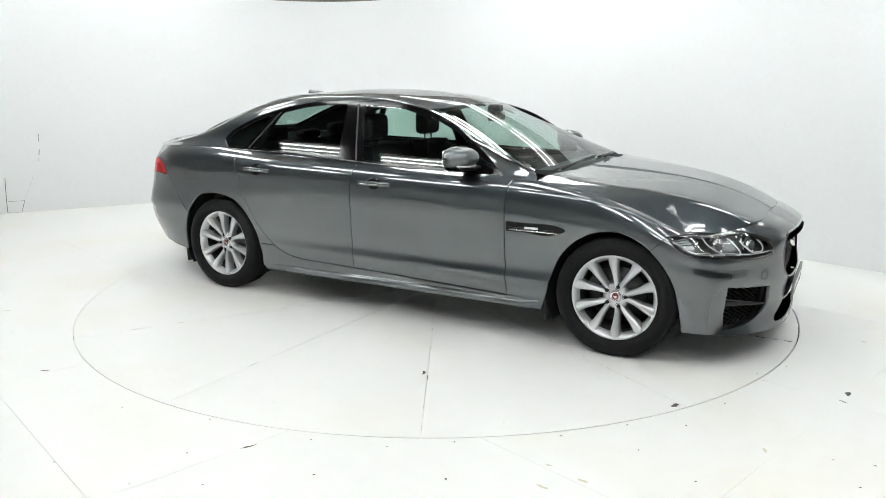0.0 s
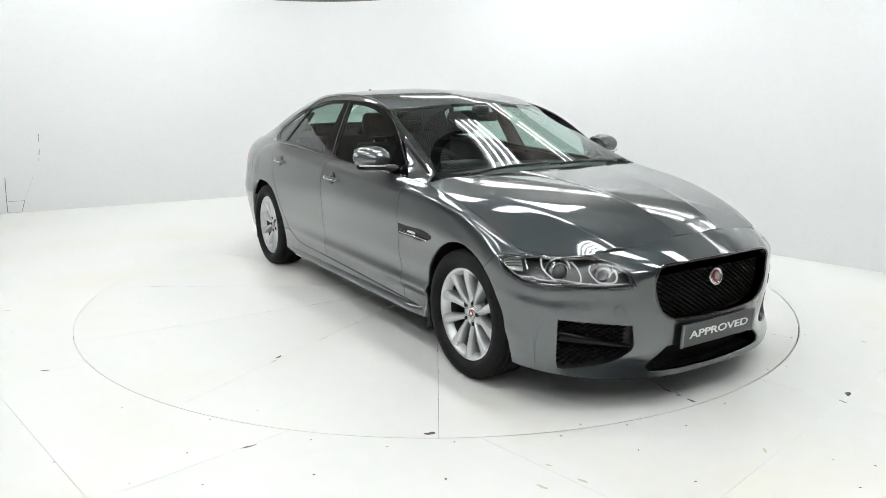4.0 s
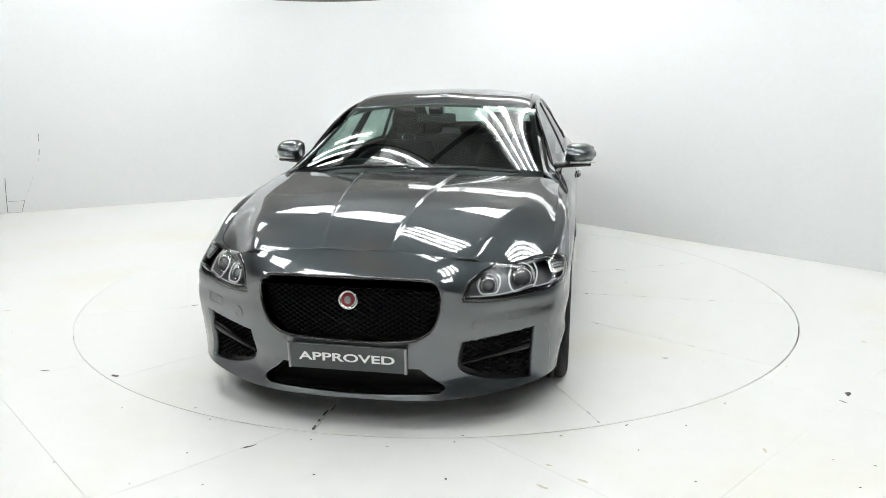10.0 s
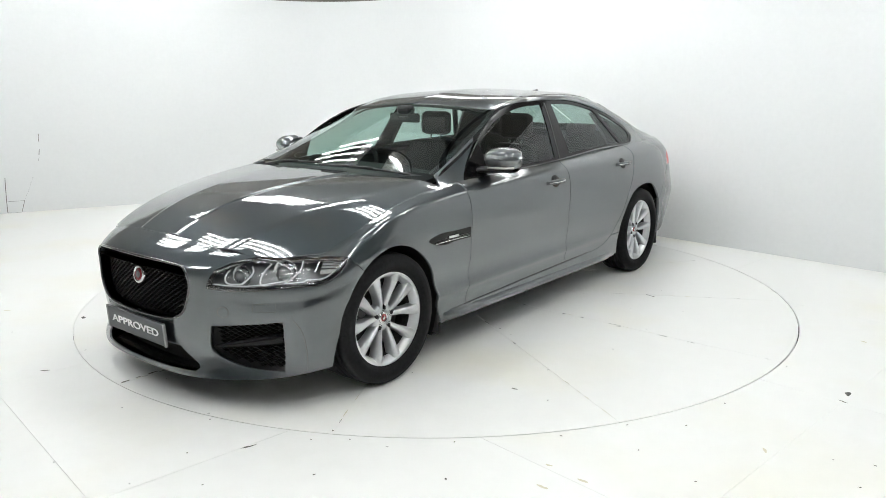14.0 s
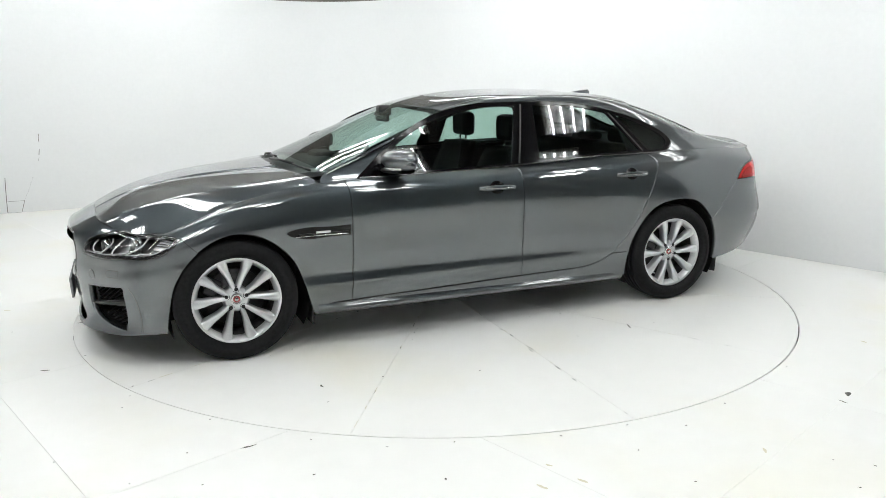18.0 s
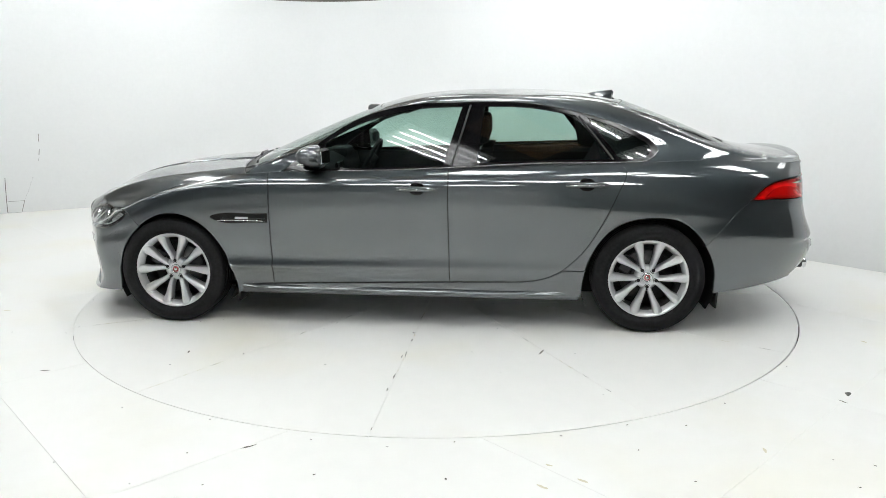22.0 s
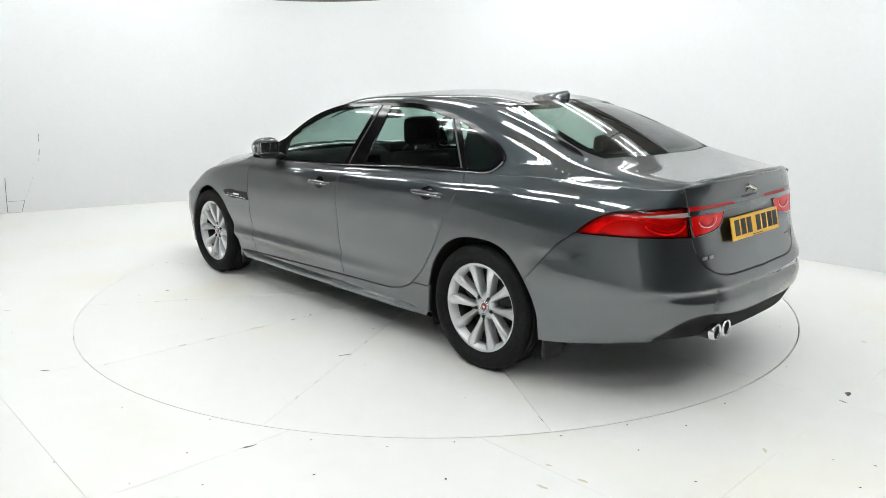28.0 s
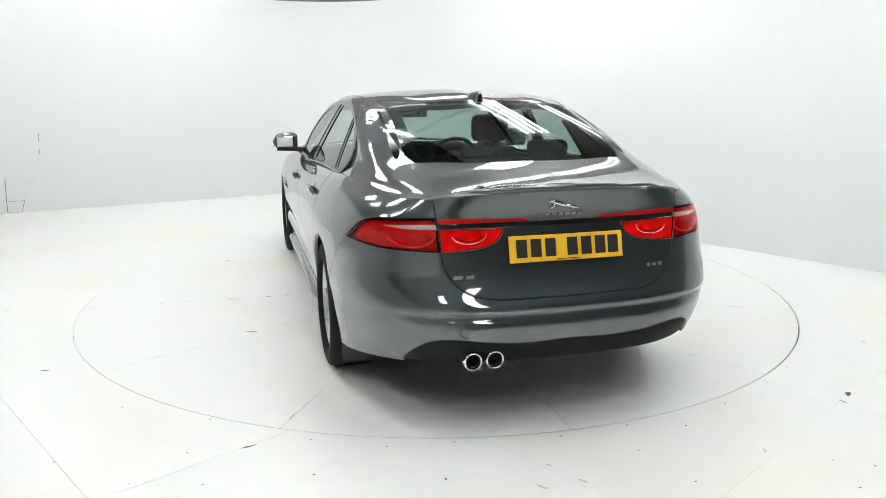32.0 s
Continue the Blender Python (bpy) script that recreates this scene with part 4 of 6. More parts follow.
def build_body():
    e_arch_f, e_arch_r = line(ARCH_F, span=(4, 8)), line(ARCH_R, span=(9.5, 13))
    u_m = ring.find([[1.868, .752, .7065]])[0][0]
    grille, fog, intake = outline(ring, GRILLE, (0, 4)), outline(ring, FOG, (0, 6)), outline(ring, INTAKE, (0, 4))
    lamp = outline(ring, LAMP, (12, 17))
    # front bumper: nose, corners and lip round the openings
    seam = line([(1.738, .892, .694), (1.70, None, .655, "s"), (1.665, None, .622)], span=(4, 8))
    k = np.argmin(np.linalg.norm(ring.at(*e_arch_f.T) - ring.at(*seam[-1:].T), axis=1))
    arch_nose, arch_wing = e_arch_f[:k + 1], e_arch_f[k:]
    u_foot = arch_nose[0, 0]
    head_low = line(HEADLAMP[:7], span=(0, 7))
    head_in = line([HEADLAMP[i] for i in (10, 11, 12, 0)], span=(0, 7))
    u_hi = head_in[0, 0]
    head_top = line([(1.738, .892, .694), (1.79, .845, .703, "s"), (1.868, .752, .7065)], span=(0, 7))
    head_top[-1] = (u_m, TOPV)
    head = join(head_low, head_top, top_edge(u_m, u_hi, 14), head_in)
    # openings on the middle plane are part of the outline
    mid = lambda a, b: np.stack([np.zeros(6), np.linspace(a, b, 6)], 1)
    g = line(GRILLE, span=(0, 4))
    n = line(INTAKE, span=(0, 4))
    g[[0, -1], 0] = 0
    n[[0, -1], 0] = 0
    v_g1, v_g0, v_n1, v_n0 = g[0, 1], g[-1, 1], n[0, 1], n[-1, 1]
    base = join(low_edge(0, u_foot), arch_nose, seam[::-1], head_low[::-1], head_in[::-1], np.array([[u_hi, TOPV]]), top_edge(u_hi, 0), mid(TOPV, v_g1), g, mid(v_g0, v_n1), n, mid(v_n0, 0))
    panel("front_bumper", ring, base, M_PAINT, car, [fog], gap=.0015, depth=.03, cell=.022, how="join")
    # wings
    wing = join(seam, arch_wing, low_edge(arch_wing[-1, 0], u_of(.985, .2)[0], 6), line([(.985, None, .2), (.965, None, .255)], span=(5, 9)), line([(.965, None, .255), (.826, None, .262), (.824, None, .50), (.824, None, .72), (.83, None, .90, "s"), (.842, None, .949)], span=(5, 9)), top_edge(u_door, u_m, 50), head_top[::-1])
    both("front_wing", ring, wing, M_PAINT, car, gap=.0040, depth=.02)
    fd = join(line([(.826, None, .262), (.824, None, .50), (.824, None, .72), (.83, None, .90, "s"), (.842, None, .949)], span=(5, 9))[::-1], line([(.826, None, .262), (.3, None, .278), (-.284, None, .293)], span=(6, 11)), line([(-.284, None, .293), (-.276, None, .65), (-.271, None, .985)], span=(6, 11)), top_edge(u_mid, u_door, 30))
    both("front_door", ring, fd, M_PAINT, car, gap=.0040, depth=.02)
    rear_edge = [(-1.285, None, 1.02), (-1.325, None, .972, "s"), (-1.30, None, .90, "s"), (-1.221, None, .729, "s"), (-1.101, None, .518, "s"), (-.985, None, .395, "s"), (-.894, None, .338, "s"), (-.78, None, .308, "s"), (-.62, None, .299)]
    re = line(rear_edge, span=(8, 13))
    rd = join(line([(-.284, None, .293), (-.276, None, .65), (-.271, None, .985)], span=(6, 11))[::-1], line([(-.284, None, .293), (-.62, None, .299)], span=(6, 11)), re[::-1], top_edge(u_back, u_mid, 30))
    both("rear_door", ring, rd, M_PAINT, car, gap=.0040, depth=.02)
    for mirror in (False, True):
        for path in (seam, line([(.826, None, .262), (.824, None, .50), (.824, None, .72), (.83, None, .90, "s"), (.842, None, .949)], span=(5, 9)), line([(.826, None, .262), (.3, None, .278), (-.284, None, .293), (-.62, None, .299)], span=(6, 11)), line([(-.284, None, .293), (-.276, None, .65), (-.271, None, .985)], span=(6, 11)), re, head_low, head_in):
            shade_gap(ring, path, mirror)
    # sill under the doors
    a_end = e_arch_r[0]
    sill = join(low_edge(u_of(.985, .2)[0], a_end[0], 60), e_arch_r[:6], line([(-1.10, None, .372), (-.968, None, .372), (-.894, None, .334, "s"), (-.78, None, .304, "s"), (-.62, None, .294), (-.284, None, .287), (.3, None, .272), (.826, None, .256), (.965, None, .255)], span=(5, 12)), line([(.965, None, .255), (.985, None, .2)], span=(5, 9)))
    both("sill", ring, sill, M_PAINT, car, gap=.001, depth=.03)
    # quarter: behind the rear door, above the arch
    qs = line([(-2.05, .867, .813), (-1.96, .898, .736), (-1.80, None, .548)], span=(10, 15))
    kq = np.argmin(np.linalg.norm(ring.at(*e_arch_r.T) - ring.at(*qs[-1:].T), axis=1))
    k0 = np.argmin(np.linalg.norm(ring.at(*e_arch_r.T) - np.array([-1.10, .9, .372]), axis=1))
    lamp_top = line(LAMP[:5], span=(12, 17))
    lid = line(LID_EDGE, span=(13.5, 17))
    lid_up = lid[:max(2, np.argmin(np.linalg.norm(ring.at(*lid.T) - np.array([-2.446, .556, .942]), axis=1)) + 1)]
    cut = re[:np.argmin(np.linalg.norm(ring.at(*re.T) - np.array([-.985, .9, .395]), axis=1)) + 1]
    quarter = join(cut, line([(-.972, None, .378), (-1.105, None, .376)], span=(9, 13)), e_arch_r[k0:kq + 1], qs[::-1], lamp_top, lid_up[::-1], top_edge(u_lid, u_back, 40))
    both("rear_quarter", ring, quarter, M_PAINT, car, gap=.0036, depth=.02)
    for mirror in (False, True):
        for path in (qs, lamp_top, lid):
            shade_gap(ring, path, mirror)
    # a black strip paints the shadow line under the boot lid
    low = lid[len(lid) // 3:]
    for mirror in (False, True):
        ribbon("gap_shade", ring, low, .011, .0012, M_LINER, car, mirror)
    # rear bumper
    lamp_low = line([LAMP[0], LAMP[7], LAMP[6], LAMP[5]], span=(12, 17))
    lid_low = lid[np.argmin(np.linalg.norm(ring.at(*lid.T) - np.array([-2.475, .545, .807]), axis=1)):]
    end = ring.us[-1]
    lid_low[-1, 0] = end
    v_l = lid_low[-1, 1]
    diff = line([(-2.39, .70, .325), (-2.44, .645, .40, "s"), (-2.475, .60, .437, "s"), (-2.55, .37, .440, "s"), (-2.59, 0, .432)], span=(13, 17))
    diff[-1, 0] = end
    rb = join(qs[::-1][:1], qs[::-1], lamp_low, lid_low, np.stack([np.full(12, end), np.linspace(v_l, diff[-1, 1], 12)], 1), diff[::-1], low_edge(diff[0, 0], e_arch_r[-1, 0], 30), e_arch_r[kq:][::-1])
    panel("rear_bumper", ring, rb, M_PAINT, car, gap=.002, depth=.03, cell=.025, how="join")
    dz = join(diff, np.stack([np.full(8, end), np.linspace(diff[-1, 1], 0, 8)], 1), low_edge(end, diff[0, 0], 40))
    panel("diffuser", ring, dz, M_LINER, car, gap=0, depth=.06, off=-.012, how="join", label="black textured rear diffuser")
    # boot lid, its upright face
    lf = join(lid, np.stack([np.full(20, end), np.linspace(v_l, TOPV, 20)], 1), top_edge(end, u_lid, 30))
    return head, lamp, lf, fog, grille, intake


# ---- glasshouse
WIND = [(1.085, 0, None), (1.03, .42, None, "s"), (.93, .745, None), (.70, .712, None, "s"), (.45, .673, None, "s"), (.22, .636, None, "s"), (.145, .605, None), (.20, .40, None, "s"), (.235, 0, None)]
REARW = [(-1.385, 0, None), (-1.36, .30, None, "s"), (-1.305, .525, None), (-1.50, .532, None, "s"), (-1.70, .545, None, "s"), (-1.90, .545, None, "s"), (-1.965, .525, None), (-2.02, .30, None, "s"), (-2.04, 0, None)]


def build_cabin():
    cb = cabin_skin
    vmax = cb.nv - 1.0
    wind, rear, dlo = outline(screen_skin, WIND), outline(back_skin, REARW), outline(cb, DLO, (-1.7, 1.0))
    for loop, sk in ((wind, screen_skin), (rear, back_skin)):
        loop[np.abs(sk.at(*loop.T)[:, 1]) < .004, 1] = sk.nv - 1.0
    panel("windscreen", screen_skin, wind, M_SCREEN, car, gap=.003, depth=0, how="join", label="laminated glass windscreen with black edge band")
    panel("rear_window", back_skin, rear, M_BACKGLASS, car, gap=.003, depth=0, how="join", label="tinted glass rear window")
    # roof between the screens
    wt = line([(.145, .605, None), (.20, .40, None, "s"), (.235, 0, None)], cb)
    rt = line([(-1.385, 0, None), (-1.36, .30, None, "s"), (-1.305, .525, None)], cb)
    wt[-1, 1] = rt[0, 1] = vmax
    rail = line([(-1.305, .525, None), (-1.15, .548, None, "s"), (-.8, .566, None, "s"), (-.4, .576, None, "s"), (-.05, .597, None, "s"), (.145, .605, None)], cb)
    roof = join(wt, np.stack([np.linspace(wt[-1, 0], rt[0, 0], 50), np.full(50, vmax)], 1), rt, rail)
    panel("roof", cb, roof, M_PAINT, car, gap=.003, depth=.02, how="join")
    both_rail = line([(-1.305, .525, None), (-1.15, .548, None, "s"), (-.8, .566, None, "s"), (-.4, .576, None, "s"), (-.05, .597, None, "s"), (.145, .605, None)], cb)
    for mirror in (False, True):
        ribbon("roof_moulding", cb, both_rail, .014, .0015, M_BLACK, car, mirror, "thin black roof moulding")
    # side frames: pillars and rail in one stamping, open at the windows
    ws = line([(.93, .745, None), (.70, .712, None, "s"), (.45, .673, None, "s"), (.22, .636, None, "s"), (.145, .605, None)], cb)
    rs = line([(-1.305, .525, None), (-1.50, .532, None, "s"), (-1.70, .545, None, "s"), (-1.90, .545, None, "s"), (-1.965, .525, None)], cb)
    lid = line([(-1.965, .525, None), (-2.0, .55, None), (-2.2, .565, None, "s"), (-2.417, .56, None)], cb)
    tail_v = lid[-1, 1]
    frame_loop = join(ws, rail[::-1], rs, lid, np.stack([np.full(8, lid[-1, 0]), np.linspace(tail_v, 0, 8)], 1), np.stack([np.linspace(lid[-1, 0], .982, 90), np.zeros(90)], 1), np.stack([np.linspace(.982, ws[0, 0], 8), np.linspace(0, ws[0, 1], 8)], 1))
    both("side_frame", cb, frame_loop, M_PAINT, car, holes=[dlo], gap=.0005, depth=.02, cell=.028)
    # boot deck
    rb = line([(-2.04, 0, None), (-2.02, .30, None, "s"), (-1.965, .525, None)], cb)
    rb[0, 1] = vmax
    deck_end = np.stack([np.linspace(-2.417, -2.49, 30), np.linspace(tail_v, vmax, 30)], 1)
    return rb, lid, dlo, deck_end, vmax


def build_lids():
    rb, lid, dlo, _d, vmax = build_cabin()
    cb = cabin_skin
    deck_end = line([(-2.417, .56, None), (-2.43, .52, None, "s"), (-2.475, .28, None, "s"), (-2.485, 0, None)], cb)
    deck_end[-1, 1] = vmax
    deck = join(rb, lid, deck_end, np.stack([np.linspace(deck_end[-1, 0], rb[0, 0], 30), np.full(30, vmax)], 1))
    head, lamp, lf, fog, grille, intake = build_body()
    boot = panel("boot_lid", cb, deck, M_PAINT, car, gap=.003, depth=.02, how="join")
    panel("lid_face", ring, lf, M_PAINT, boot, gap=.0035, depth=.02, cell=.025, how="join")
    # lip along the boot's edge
    rows = []
    for y in np.linspace(-.545, .545, 60):
        a = abs(y)
        x, z = -2.488 + .095 * (a / .56) ** 2.2, 1.048 - .028 * (a / .56) ** 2
        h = .020 * min(1, (.55 - a) / .12) + .001
        rows.append([(x + .10, y, z + .006), (x + .045, y, z + .004 + .4 * h), (x + .012, y, z + h * .95), (x - .006, y, z + h), (x - .016, y, z + h * .7), (x - .012, y, z + h * .1), (x + .012, y, z - .012)])
    v, f = quad_strip(rows)
    tagged(mesh_ob("lip_spoiler", v, f, M_PAINT, boot, True), "body-coloured lip spoiler")
    # bonnet
    bn = bonnet_skin
    vm = bn.nv - 1.0
    top = ring.at(*top_edge(ring.find([[1.765, .815, .735]])[0][0], .03, 60).T)
    front = bn.find(top * [1, 1, 0], (1, 1, 0), None)
    rear = line([(1.125, .02, None), (1.10, .40, None, "s"), (1.03, .72, None, "s"), (.985, .832, None)], bn)
    rear[-1, 1] = front[0, 1] = 0
    side = np.stack([np.linspace(rear[-1, 0], front[0, 0], 40), np.zeros(40)], 1)
    other = lambda q: np.stack([q[:, 0], vm - q[:, 1]], 1)
    loop = join(front, other(front)[::-1], other(side)[::-1], other(rear)[::-1], rear, side)
    panel("bonnet", bn, loop, M_PAINT, car, gap=.003, depth=.03, cell=.0125, how="one")
    for mirror in (False, True):
        shade_gap(bn, front, mirror)
        shade_gap(bn, side, mirror)
        shade_gap(cb, lid, mirror)
        shade_gap(cb, rb, mirror)
    # scuttle under the screen
    rows = []
    for y in np.linspace(-.74, .74, 41):
        a = abs(y)
        x0, x1 = 1.135 - .15 * (a / .83) ** 2, 1.02 - .12 * (a / .83) ** 2
        z0 = 1.0 - .06 * (a / .83) ** 2
        rows.append([(x0 + .03, y, z0 - .03), (x0, y, z0 - .012), (x1, y, z0 - .004), (x1 - .06, y, z0 + .012)])
    v, f = quad_strip(rows)
    tagged(mesh_ob("scuttle", v, f, M_BLACK, car, True), "black plastic scuttle panel")
    build_lamps(head, lamp)
    build_nose(fog, grille, intake)
    build_windows(dlo)


def spot(name, centre, axis, profile, material, parent, seg=24, label=""):
    q = Vector((0, 1, 0)).rotation_difference(Vector(axis)).to_matrix().to_4x4()
    return lathe(name, profile, material, parent, Matrix.Translation(centre) @ q, seg, label)


def build_lamps(head, lamp):
    low_n = len(line(HEADLAMP[:7], span=(0, 7)))
    for sgn, how in ((1, "one"), (-1, "mirror")):
        lens = panel("headlight", ring, head, M_LENS, car, gap=.003, depth=0, how=how, cell=.02, label="clear headlight lens with black surround")
        panel("housing", ring, head, M_HOUSING, lens, gap=.004, depth=-.05, off=-.055, how=how, cell=.03, label="dark silvered lamp housing")
        edge = shrink(ring, head, .011)
        ribbon("lens_border", ring, np.concatenate([edge, edge[:1]]), .022, -.0025, M_GLOSS, lens, sgn < 0, "black band round the lens")
        ribbon("lower_guide", ring, shrink(ring, head, .027)[2:low_n - 5], .0045, -.0025, M_DRL, lens, sgn < 0, "thin bright line along the lens")
        for x, y, z, r, legs in ((1.931, .724, .654, .044, 1.0), (2.048, .590, .645, .034, .95)):
            u = ring.find([[x, y, z]], (.02, 1, 1), (0, 7))[0]
            _x, _y, n = ring.basis(u[:1], u[1:])
            p = ring.at(u[:1], u[1:])[0] - n[0] * ring.sign * .026
            c = Vector((p[0], p[1] * sgn, p[2]))
            ax = Vector((.93, .34 * sgn, .05)).normalized()
            pr = spot("projector", c, ax, [(0.0, .020), (r * .35, .018), (r * .62, .009), (r * .80, -.004)], M_LAMPGLASS, lens, 32, "dark glass projector lens")
            spot("projector_ring", c, ax, [(r * .80, -.03), (r * .80, .004), (r * .86, .010), (r * .96, .009), (r * 1.0, 0), (r * 1.0, -.03)], M_CHROME, pr, 36, "chrome lens ring")
            spot("lamp_bowl", c, ax, [(r * 1.0, -.034), (r * 1.18, -.030), (r * 1.42, -.012), (r * 1.46, -.014)], M_CHROME, pr, 36, "silvered reflector bowl")
            knots = [(-.85, 1.05), (-1.22, .55), (-1.36, 0), (-1.25, -.62), (-.92, -1.18), (-.2, -1.27), (.70, -1.25), (1.25, -.85), (1.52, -.25), (1.50, .30), (1.36, .62)]
            run = spline(np.arange(len(knots)), np.array(knots))(np.linspace(0, len(knots) - 1, 44))
            pts = []
            for a, b in run:
                u = ring.find([[x, y - r * legs * a * .92, z + r * legs * b * .95]], (.02, 1, 1), (0, 7))[0]
                _x, _y, n = ring.basis(u[:1], u[1:])
                p = ring.at(u[:1], u[1:])[0] - n[0] * ring.sign * .008
                pts.append((p[0], p[1] * sgn, p[2]))
            tube("daylight_strip", pts, .0038, M_DRL, pr, label="white daytime running light strip")
        # pale side reflector with ribs, at the outer end
        pad = outline(ring, [(1.862, .838, .622), (1.812, .885, .642), (1.770, .886, .686), (1.822, .826, .694)], (2, 7))
        side = panel("side_reflector", ring, pad, M_REFLECTOR, lens, gap=0, depth=.01, off=-.012, how=how, cell=.02, label="pale ribbed side reflector")
        for k in range(3):
            f = .25 + .25 * k
            p0 = np.array([1.862, .838, .622]) * (1 - f) + np.array([1.822, .826, .694]) * f
            p1 = np.array([1.812, .885, .642]) * (1 - f) + np.array([1.770, .886, .686]) * f
            ribbon("reflector_rib", ring, line([tuple(p0), tuple(p0 * .5 + p1 * .5), tuple(p1)], span=(2, 7)), .004, -.009, M_HOUSING, side, sgn < 0)
        ribbon("reflector_edge", ring, line([(1.874, .822, .620), (1.834, .812, .696)], span=(2, 7)), .006, -.008, M_CHROME, side, sgn < 0)
        # tail lamps: a red lens over a silvered bowl
        t = panel("tail_light", ring, lamp, M_REDLENS, car, gap=.003, depth=0, how=how, cell=.02, label="red wraparound tail light lens")
        panel("lamp_bowl", ring, lamp, M_TAILBOWL, t, gap=.004, depth=-.028, off=-.03, how=how, cell=.03, label="silvered lamp bowl")
        bezel = outline(ring, [(-2.15, .838, .826), (-2.20, .815, .872, "s"), (-2.30, .75, .884, "s"), (-2.39, .665, .864, "s"), (-2.455, .553, .868), (-2.472, .545, .812), (-2.38, .728, .818, "s"), (-2.27, .81, .820, "s")], (12, 17))
        panel("bezel", ring, bezel, M_TAILDARK, t, gap=0, depth=.01, off=-.016, how=how, cell=.03, label="dark inner bezel")
        strip = outline(ring, [(-2.31, .745, .902), (-2.38, .675, .910, "s"), (-2.440, .556, .914), (-2.445, .553, .896), (-2.38, .675, .897, "s")], (12, 17))
        panel("reversing_lens", ring, strip, M_CLEARLENS, t, gap=0, depth=.002, off=.0015, how=how, cell=.02, label="clear reversing light strip")
        inner = outline(ring, [(-2.455, .548, .899), (-2.484, .27, .894), (-2.488, .30, .846, "s"), (-2.489, .39, .815, "s"), (-2.477, .538, .805)], (14, 17))
        panel("lid_lamp", ring, inner, M_REDLENS, t, gap=.002, depth=0, off=.008, how=how, cell=.02, label="red lens on the boot lid")
        panel("lid_bowl", ring, inner, M_TAILBOWL, t, gap=.001, depth=.004, off=.0025, how=how, cell=.02, label="silvered lamp bowl")
        ribbon("lid_lamp_edge", ring, np.concatenate([inner, inner[:1]]), .007, .007, M_GLOSS, t, sgn < 0, "black edge of the lid lamp")
        bar = outline(ring, [(-2.449, .548, .940), (-2.483, .185, .930), (-2.484, .155, .918), (-2.452, .548, .920)], (14, 17))
        panel("lamp_bar", ring, bar, M_RED, t, gap=.0005, depth=.01, off=.004, how=how, cell=.03, label="slim red light bar")
        # hooked light guides behind the lens
        for y0, rr, lift in ((.655, .062, -.010), (.42, .048, .005)):
            for k, (material, rad) in enumerate(((M_TAILBOWL, .006), (M_TAILDARK, .005))):
                pts = []
                for a in np.linspace(math.radians(165), math.radians(355), 20):
                    w = rr * (1 - .28 * k)
                    u = ring.find([[-2.45, y0 + w * 1.5 * math.cos(a), .868 + w * .72 * math.sin(a)]], (.05, 1, 1), (13, 17))[0]
                    p = ring.at([u[0]], [u[1]])[0]
                    _x, _y, n = ring.basis(np.array([u[0]]), np.array([u[1]]))
                    p = p + n[0] * ring.sign * lift
                    pts.append((p[0], p[1] * sgn, p[2]))
                tube("light_guide", pts, rad if lift < 0 else rad * .6, material, t, seg=6, label="hooked light guide")
    strip_loop = outline(ring, [(-2.455, .546, .918), (-2.486, .15, .916), (-2.4875, .0, .917), (-2.4885, .0, .898), (-2.455, .546, .900)], (14, 17))
    strip_loop[np.abs(ring.at(*strip_loop.T)[:, 1]) < .004, 0] = ring.us[-1]
    panel("lid_strip", ring, strip_loop, M_GLOSS, car, gap=0, depth=.01, off=.003, how="join", cell=.03, label="gloss black strip across the boot lid")


def lattice(name, loop, off, dy, dz, width, parent, mirror_also, material):
    """Crossing bars in front of an opening."""
    pts = ring.at(*loop.T)
    poly = pts[:, 1:]
    ys = np.arange(0 if mirror_also else poly[:, 0].min(), poly[:, 0].max() + dy, dy / 2)
    zs = np.arange(poly[:, 1].min(), poly[:, 1].max() + dz, dz / 2)
    if mirror_also:
        full_poly = np.concatenate([poly, poly[::-1] * [-1, 1]])
        k = len(ys)
        ys = np.arange(-(k - 1), k) * dy / 2
    else:
        full_poly = poly
    nodes = {}
    for i, y in enumerate(ys):
        for j, z in enumerate(zs):
            if (i + j) % 2 == 0 and inside(full_poly, np.array([[y, z]]))[0]:
                u = ring.find([[2.25, abs(y), z]], (.02, 1, 1), (0, 5))[0]
                nodes[(i, j)] = ring.at([u[0]], [u[1]])[0] * [1, 1 if y >= 0 else -1, 1] - np.array([off, 0, 0])
    v, f = [], []
    for (i, j), p in nodes.items():
        for di in (1, -1):
            q = nodes.get((i + di, j + 1))
            if q is None:
                continue
            d = q - p
            d /= np.linalg.norm(d)
            c = np.cross(d, [1, 0, 0]) * width / 2
            b = len(v)
            back = np.array([-.016, 0, 0])
            v += [p - c + back, p - c * .5, p + c * .5, p + c + back, q - c + back, q - c * .5, q + c * .5, q + c + back]
            f += [(b, b + 1, b + 5, b + 4), (b + 1, b + 2, b + 6, b + 5), (b + 2, b + 3, b + 7, b + 6)]
    return mesh_ob(name, v, f, material, parent)


